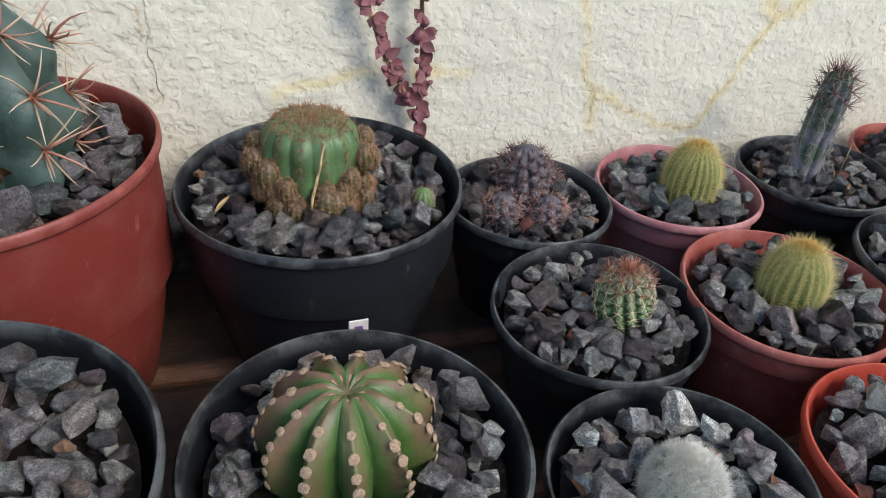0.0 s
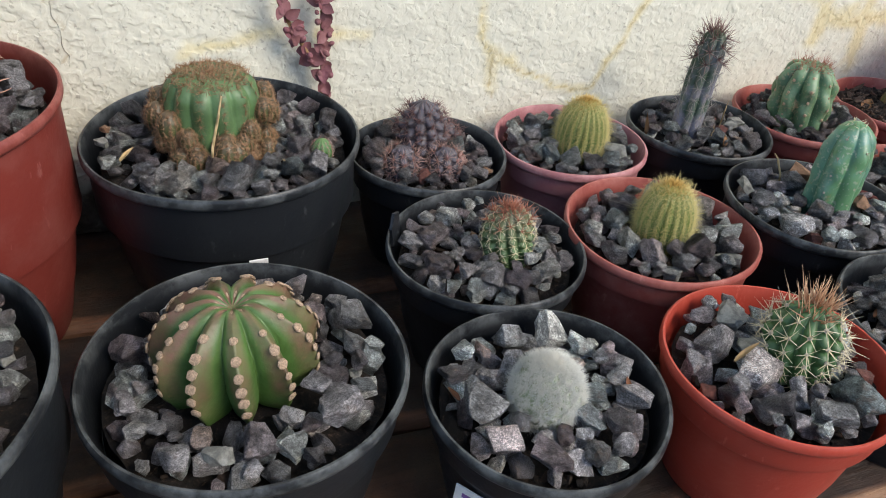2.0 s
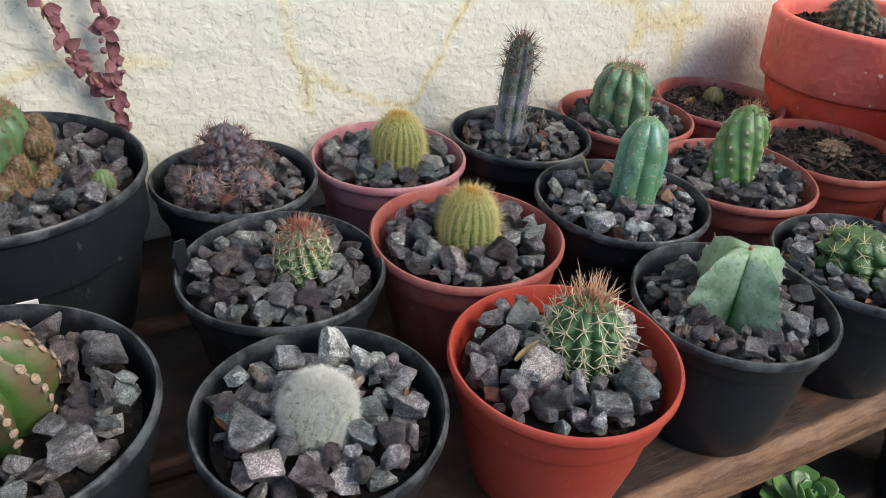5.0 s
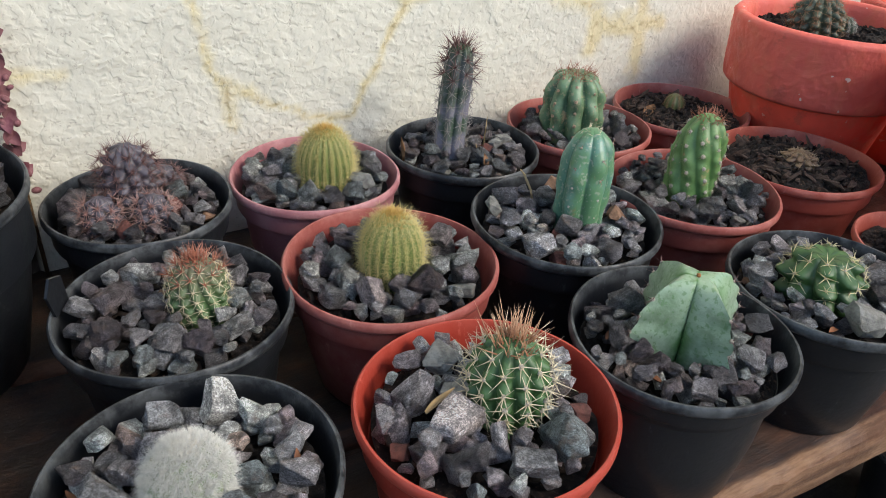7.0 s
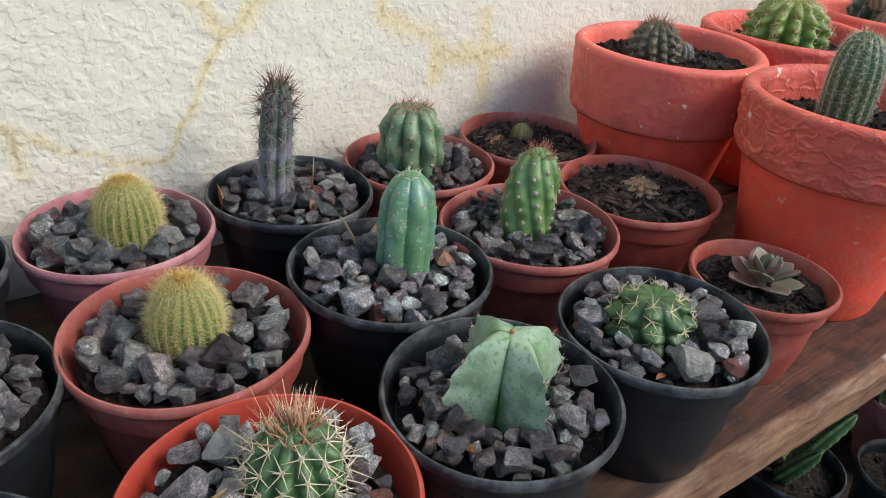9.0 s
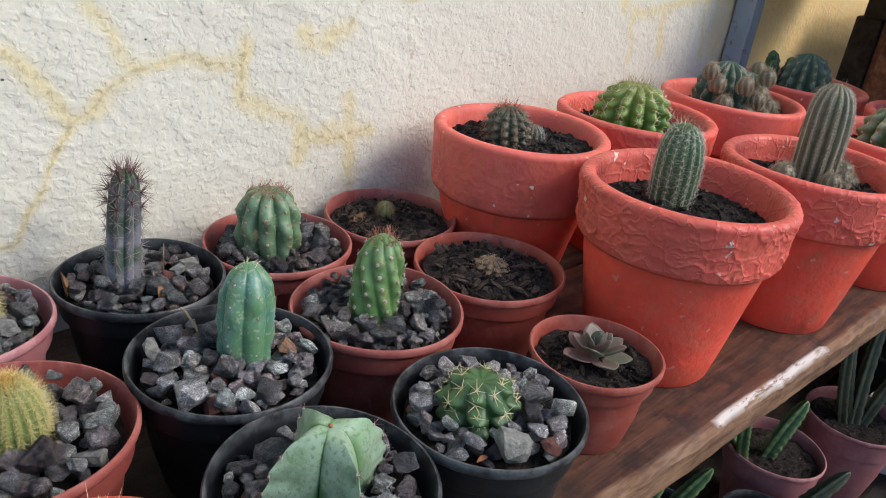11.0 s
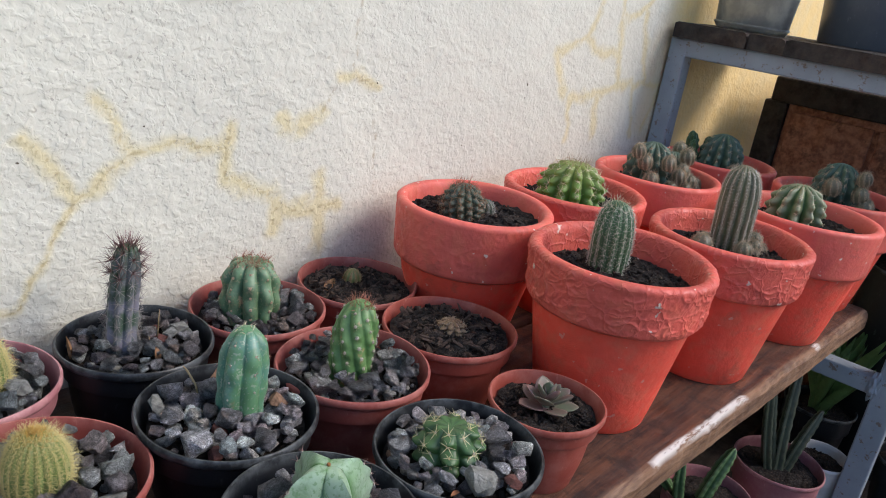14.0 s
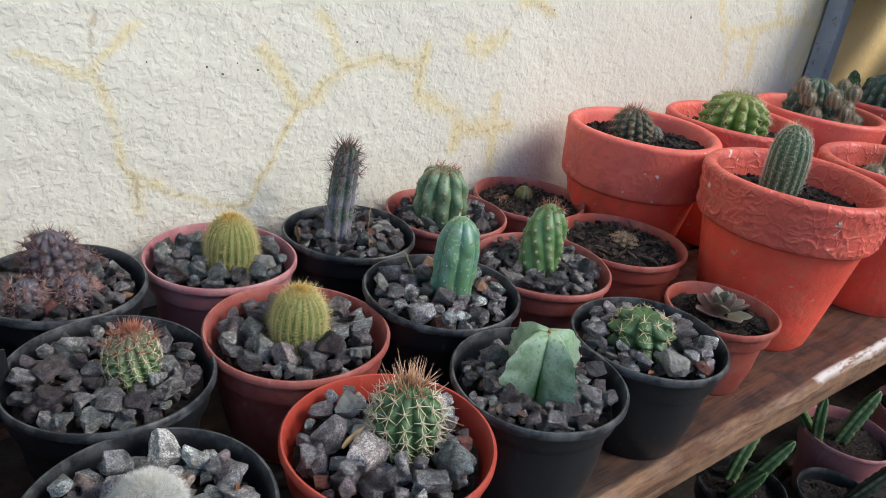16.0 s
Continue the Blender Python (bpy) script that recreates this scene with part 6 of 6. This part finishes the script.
# ---- trailing purple succulent against the wall ----
def purple_sprig():
    t = thing("trailing_succulent", (0.142, 0.4835, 0.098), "purple-leaved trailing succulent stems against the wall", "succulent")
    n = Nodes("purple_leaf", 0.65)
    co, rnd = n.shifted(3.0)
    c = n.mix(n.ramp(n.noise(90, 4, 0.6, co), (0.35, 0.0), (0.7, 1.0)), (0.17, 0.05, 0.065), (0.27, 0.11, 0.12))
    n.color(n.mix(rnd, c, (0.2, 0.085, 0.085)))
    m = n.bump(n.noise(200, 4, 0.6, co), 0.3, 0.001).m
    sm = chip_mat("tan_stem", (0.36, 0.22, 0.1))
    rg = random.Random(5)
    stems = ([(0.0, 0.0, -0.098), (0.0, -0.003, -0.03), (0.0, -0.004, 0.0), (0.0005, -0.005, 0.03), (0.001, -0.005, 0.06), (-0.001, -0.006, 0.09), (-0.004, -0.006, 0.14)],
             [(-0.002, -0.004, 0.022), (-0.01, -0.005, 0.032), (-0.018, -0.006, 0.045), (-0.026, -0.006, 0.062), (-0.033, -0.006, 0.085), (-0.038, -0.006, 0.13)])
    for path in stems:
        s = child("stem", mesh_of("stem", *tube(path, [0.0014] * (len(path) - 1) + [0.0007], 7), sm), t, "thin tan stem")
        for a, b in zip(path, path[1:]):
            a, b = Vector(a), Vector(b)
            if a.z < -0.035:
                continue
            for k in range(max(2, int((b - a).length / 0.0021))):
                q = a.lerp(b, rg.random())
                if rg.random() < 0.3:
                    d = rg.uniform(0.003, 0.005)
                    bm = bmesh.new()
                    bmesh.ops.create_icosphere(bm, subdivisions=2, radius=0.5)
                    ob = part("bud", bm, m, s, smooth=True)
                    ob.matrix_basis = Matrix.LocRotScale(q + Vector((rg.uniform(-0.006, 0.006), rg.uniform(-0.005, 0.0), rg.uniform(-0.003, 0.003))), Euler((rg.uniform(0, 3), rg.uniform(0, 3), 0)), (d, d, d * 1.45))
                else:
                    ob = leaf(s, q, rg.uniform(0.0062, 0.0105), rg.uniform(0.006, 0.0088), 0, 0, m, "leaf", 0.0024, "", 0.2)
                    ob.matrix_basis = pose(q.x, q.y - rg.uniform(0, 0.003), q.z, 90 + rg.gauss(0, 22), rg.choice((75, 110, 150, -75, -110, -150)) + rg.uniform(-25, 25), rg.gauss(0, 15))


purple_sprig()


def tags():
    """A scrap of a white plastic label stuck between two pots."""
    a = thing("plant_label", (0.0686, 0.3275, 0.0), "broken white plastic plant label", "label")
    o = part("blade", bevelled_box((-0.005, -0.0005, 0.0), (0.005, 0.0005, 0.0775), 0.0003, 1), white_paper, a)
    part("print_bar", bevelled_box((-0.002, -0.0009, 0.07), (0.002, -0.0006, 0.074), 0), violet, o)


tags()


# ---- shaded plants on the lower shelf ----
def toothed_stem(parent, foot, tip, w, m, bend=0.0, edge=None):
    """A four-winged fleshy stem with blunt teeth."""
    a, b = Vector(foot), Vector(tip)
    n = 46
    d = (b - a).normalized()
    x = d.cross(Vector((0.2, 1, 0.1))).normalized()
    y = d.cross(x)
    v, f, cr = [], [], []
    for i in range(n):
        s = i / (n - 1)
        c = a.lerp(b, s) + x * bend * math.sin(s * math.pi)
        q = w * (1 - s ** 5) ** 0.5 * (0.94 + 0.12 * (0.5 + 0.5 * math.cos(s * 2 * math.pi * 9)))
        for k in range(16):
            u = 2 * math.pi * k / 16
            r = q * (0.34 + 0.66 * abs(math.cos(2 * u)) ** 2.2) + 0.0003
            v.append(c + (x * math.cos(u) + y * math.sin(u)) * r)
            cr.append(abs(math.cos(2 * u)))
    for i in range(n - 1):
        for k in range(16):
            j = (k + 1) % 16
            f.append((i * 16 + k, i * 16 + j, (i + 1) * 16 + j, (i + 1) * 16 + k))
    return child("stem", mesh_of("stem", v, f, m, True, crest=cr, tall=np.repeat(np.linspace(0, 1, n), 16)), parent)


carrion = skin("carrion_stem_skin", (0.03, 0.085, 0.025), (0.16, 0.26, 0.11), scars=0.2)
carrion_dark = skin("dark_carrion_stem_skin", (0.03, 0.045, 0.025), (0.1, 0.11, 0.07), scars=0.3)
LOW = -0.3695


def low_pot(name, place, r, h, mat, label, category, seed):
    t = thing(name, (*place, LOW), label, category, "plants on the lower shelf")
    plastic_pot(t, r, h, mat, 0.68, 0.3)
    soil(t, r * 0.93 - 0.003, h - 0.015, 0.004, seed, 0.003)
    crumbs(t, r * 0.9 - 0.004, h - 0.015, seed, 90, (), 0.003)
    return t, h - 0.015


def lower_plants():
    t, z = low_pot("potted_carrion_plant", (1.125, 0.165), 0.062, 0.11, pink_plastic, "green toothed carrion plant in a pink plastic pot", "succulent", 301)
    toothed_stem(t, (-0.01, 0.004, z), (0.02, -0.012, z + 0.085), 0.011, carrion, 0.004)
    toothed_stem(t, (-0.045, 0.02, z), (-0.05, 0.03, z + 0.075), 0.009, carrion, 0.004)
    toothed_stem(t, (-0.03, 0.03, z), (-0.06, 0.06, z + 0.05), 0.008, carrion)
    t, z = low_pot("potted_carrion_plant", (1.285, 0.12), 0.066, 0.115, pink_plastic, "tall dark toothed carrion plant in a pink plastic pot", "succulent", 311)
    for a, b, w in (((0.0, 0.0), (0.03, 0.02, 0.16), 0.0095), ((-0.004, 0.008), (0.012, 0.05, 0.15), 0.009), ((0.008, -0.008), (0.045, -0.025, 0.1), 0.009), ((-0.01, 0.012), (-0.02, 0.04, 0.14), 0.0085)):
        toothed_stem(t, (*a, z), (b[0], b[1], z + b[2]), w, carrion_dark, 0.006)
    t, z = low_pot("potted_carrion_plant", (1.0, 0.12), 0.05, 0.095, black_plastic, "dark stems of a carrion plant in a black pot", "succulent", 321)
    toothed_stem(t, (0.02, -0.01, z), (0.065, -0.05, z + 0.09), 0.0095, carrion_dark, 0.004)
    toothed_stem(t, (0.01, -0.02, z), (0.0, -0.07, z + 0.05), 0.0095, carrion_dark, 0.006)
    t, z = low_pot("potted_carrion_plant", (0.9, 0.2), 0.055, 0.1, black_plastic, "green toothed carrion plant in a black pot", "succulent", 331)
    for a, b in (((0.0, 0.0), (0.03, -0.03, 0.09)), ((0.01, 0.02), (0.06, 0.02, 0.08)), ((-0.02, 0.0), (-0.03, -0.03, 0.07))):
        toothed_stem(t, (*a, z), (b[0], b[1], z + b[2]), 0.0095, carrion, 0.004)
    t, z = low_pot("soil_filled_pot", (1.39, 0.085), 0.045, 0.1, white_plastic, "white plastic pot of dark soil", "pot", 341)
    t, z = low_pot("soil_filled_pot", (0.56, 0.2), 0.05, 0.105, white_plastic, "white plastic pot of dark soil with a dry stub", "pot", 351)
    v, f = tube([(0, 0, z - 0.004), (0.002, 0.002, z + 0.02)], [0.004, 0.003], 8)
    child("dry_stub", mesh_of("dry_stub", v, f, straw), t)
    # round-leaved rosette
    t, z = low_pot("potted_jade_rosette", (0.64, 0.19), 0.055, 0.11, black_plastic, "green rosette succulent with round leaves in a black pot", "succulent", 361)
    n = Nodes("jade_leaf", 0.35)
    co, rnd = n.shifted(3.0)
    n.color(n.mix(n.ramp(n.noise(40, 4, 0.6, co), (0.3, 0.0), (0.7, 1.0)), n.mix(rnd, (0.1, 0.22, 0.06), (0.15, 0.28, 0.08)), (0.08, 0.19, 0.06)))
    jm = n.bump(n.noise(120, 3, 0.6, co), 0.2, 0.001).m
    rg = random.Random(9)
    for ring, (count, tilt, le) in enumerate(((7, 8, 0.05), (6, 28, 0.041), (5, 50, 0.029), (3, 70, 0.017))):
        for i in range(count):
            round_leaf(t, (0, 0, z + 0.02 + 0.006 * ring), le * rg.uniform(0.9, 1.1), tilt + rg.uniform(-6, 6), 360 * i / count + 29 * ring, jm)
    v, f = tube([(0, 0, z - 0.005), (0, 0, z + 0.035)], [0.006, 0.004], 8)
    child("stem", mesh_of("stem", v, f, straw), t)
    # spiky green plants at the foot of the rack
    for i, (x, y) in enumerate(((1.47, -0.035), (1.53, 0.13), (1.66, 0.3))):
        t, z = low_pot("potted_spiky_plant", (x, y), 0.06, 0.12, black_plastic, "spiky green succulent in a black pot", "succulent", 371 + i)
        rg = random.Random(60 + i)
        for k in range(26):
            u, le = rg.uniform(0, 360), rg.uniform(0.11, 0.2)
            leaf(t, (rg.uniform(-0.014, 0.014), rg.uniform(-0.014, 0.014), z), le, 0.017, rg.uniform(55, 84), u, spiky, "leaf", 0.004, "", 0.1)
    t, z = low_pot("tall_potted_plant", (1.63, 0.055), 0.1, 0.375, black_plastic, "leafy green plant in a tall black pot", "plant", 391)
    rg = random.Random(77)
    for k in range(40):
        leaf(t, (rg.uniform(-0.05, 0.05), rg.uniform(-0.05, 0.05), z), rg.uniform(0.05, 0.1), 0.02, rg.uniform(25, 75), rg.uniform(0, 360), spiky, "leaf", 0.001, "", 0.15)



spiky = skin("spiky_leaf_skin", (0.11, 0.2, 0.06), (0.17, 0.28, 0.09))
lower_plants()


# ---- on the rack's top boards and beyond ----
def rack_things():
    n = Nodes("cloudy_clear_plastic", 0.28)
    n.color(n.mix(n.ramp(n.noise(26, 5, 0.65), (0.35, 0.0), (0.65, 1.0)), (0.42, 0.43, 0.42), (0.66, 0.67, 0.63)))
    n.b.inputs["Transmission Weight"].default_value = 0.72
    n.b.inputs["IOR"].default_value = 1.08
    cloudy = n.bump(n.noise(40, 4, 0.6), 0.3, 0.002).m
    t = thing("plastic_tub", (1.455, 0.40, 0.3385), "cloudy clear plastic tub on dark boards", "tub")
    v, f = lathe([(0, 0.0), (0.052, 0.0), (0.056, 0.003), (0.066, 0.12), (0.0645, 0.12), (0.0535, 0.004), (0, 0.003)], 64)
    b = child("body", mesh_of("body", v, f, cloudy), t)
    v, f = lathe([(0.0635, 0.1202), (0.072, 0.1202), (0.0728, 0.122), (0.072, 0.126), (0.064, 0.126), (0.0635, 0.1202)], 64)
    child("rim", mesh_of("rim", v, f, cloudy), t)
    v, f = lathe([(0.0568, 0.006), (0.0588, 0.007), (0.0588, 0.0095), (0.0571, 0.0105)], 64)
    child("foot_ring", mesh_of("foot_ring", v, f, cloudy), b)
    t = thing("black_bucket", (1.56, 0.245, 0.3385), "large dark plastic plant pot on the boards", "pot")
    plastic_pot(t, 0.1, 0.2, slate_plastic, 0.78, 0.2)
    soil(t, 0.088, 0.17, 0.004, 5)


rack_things()
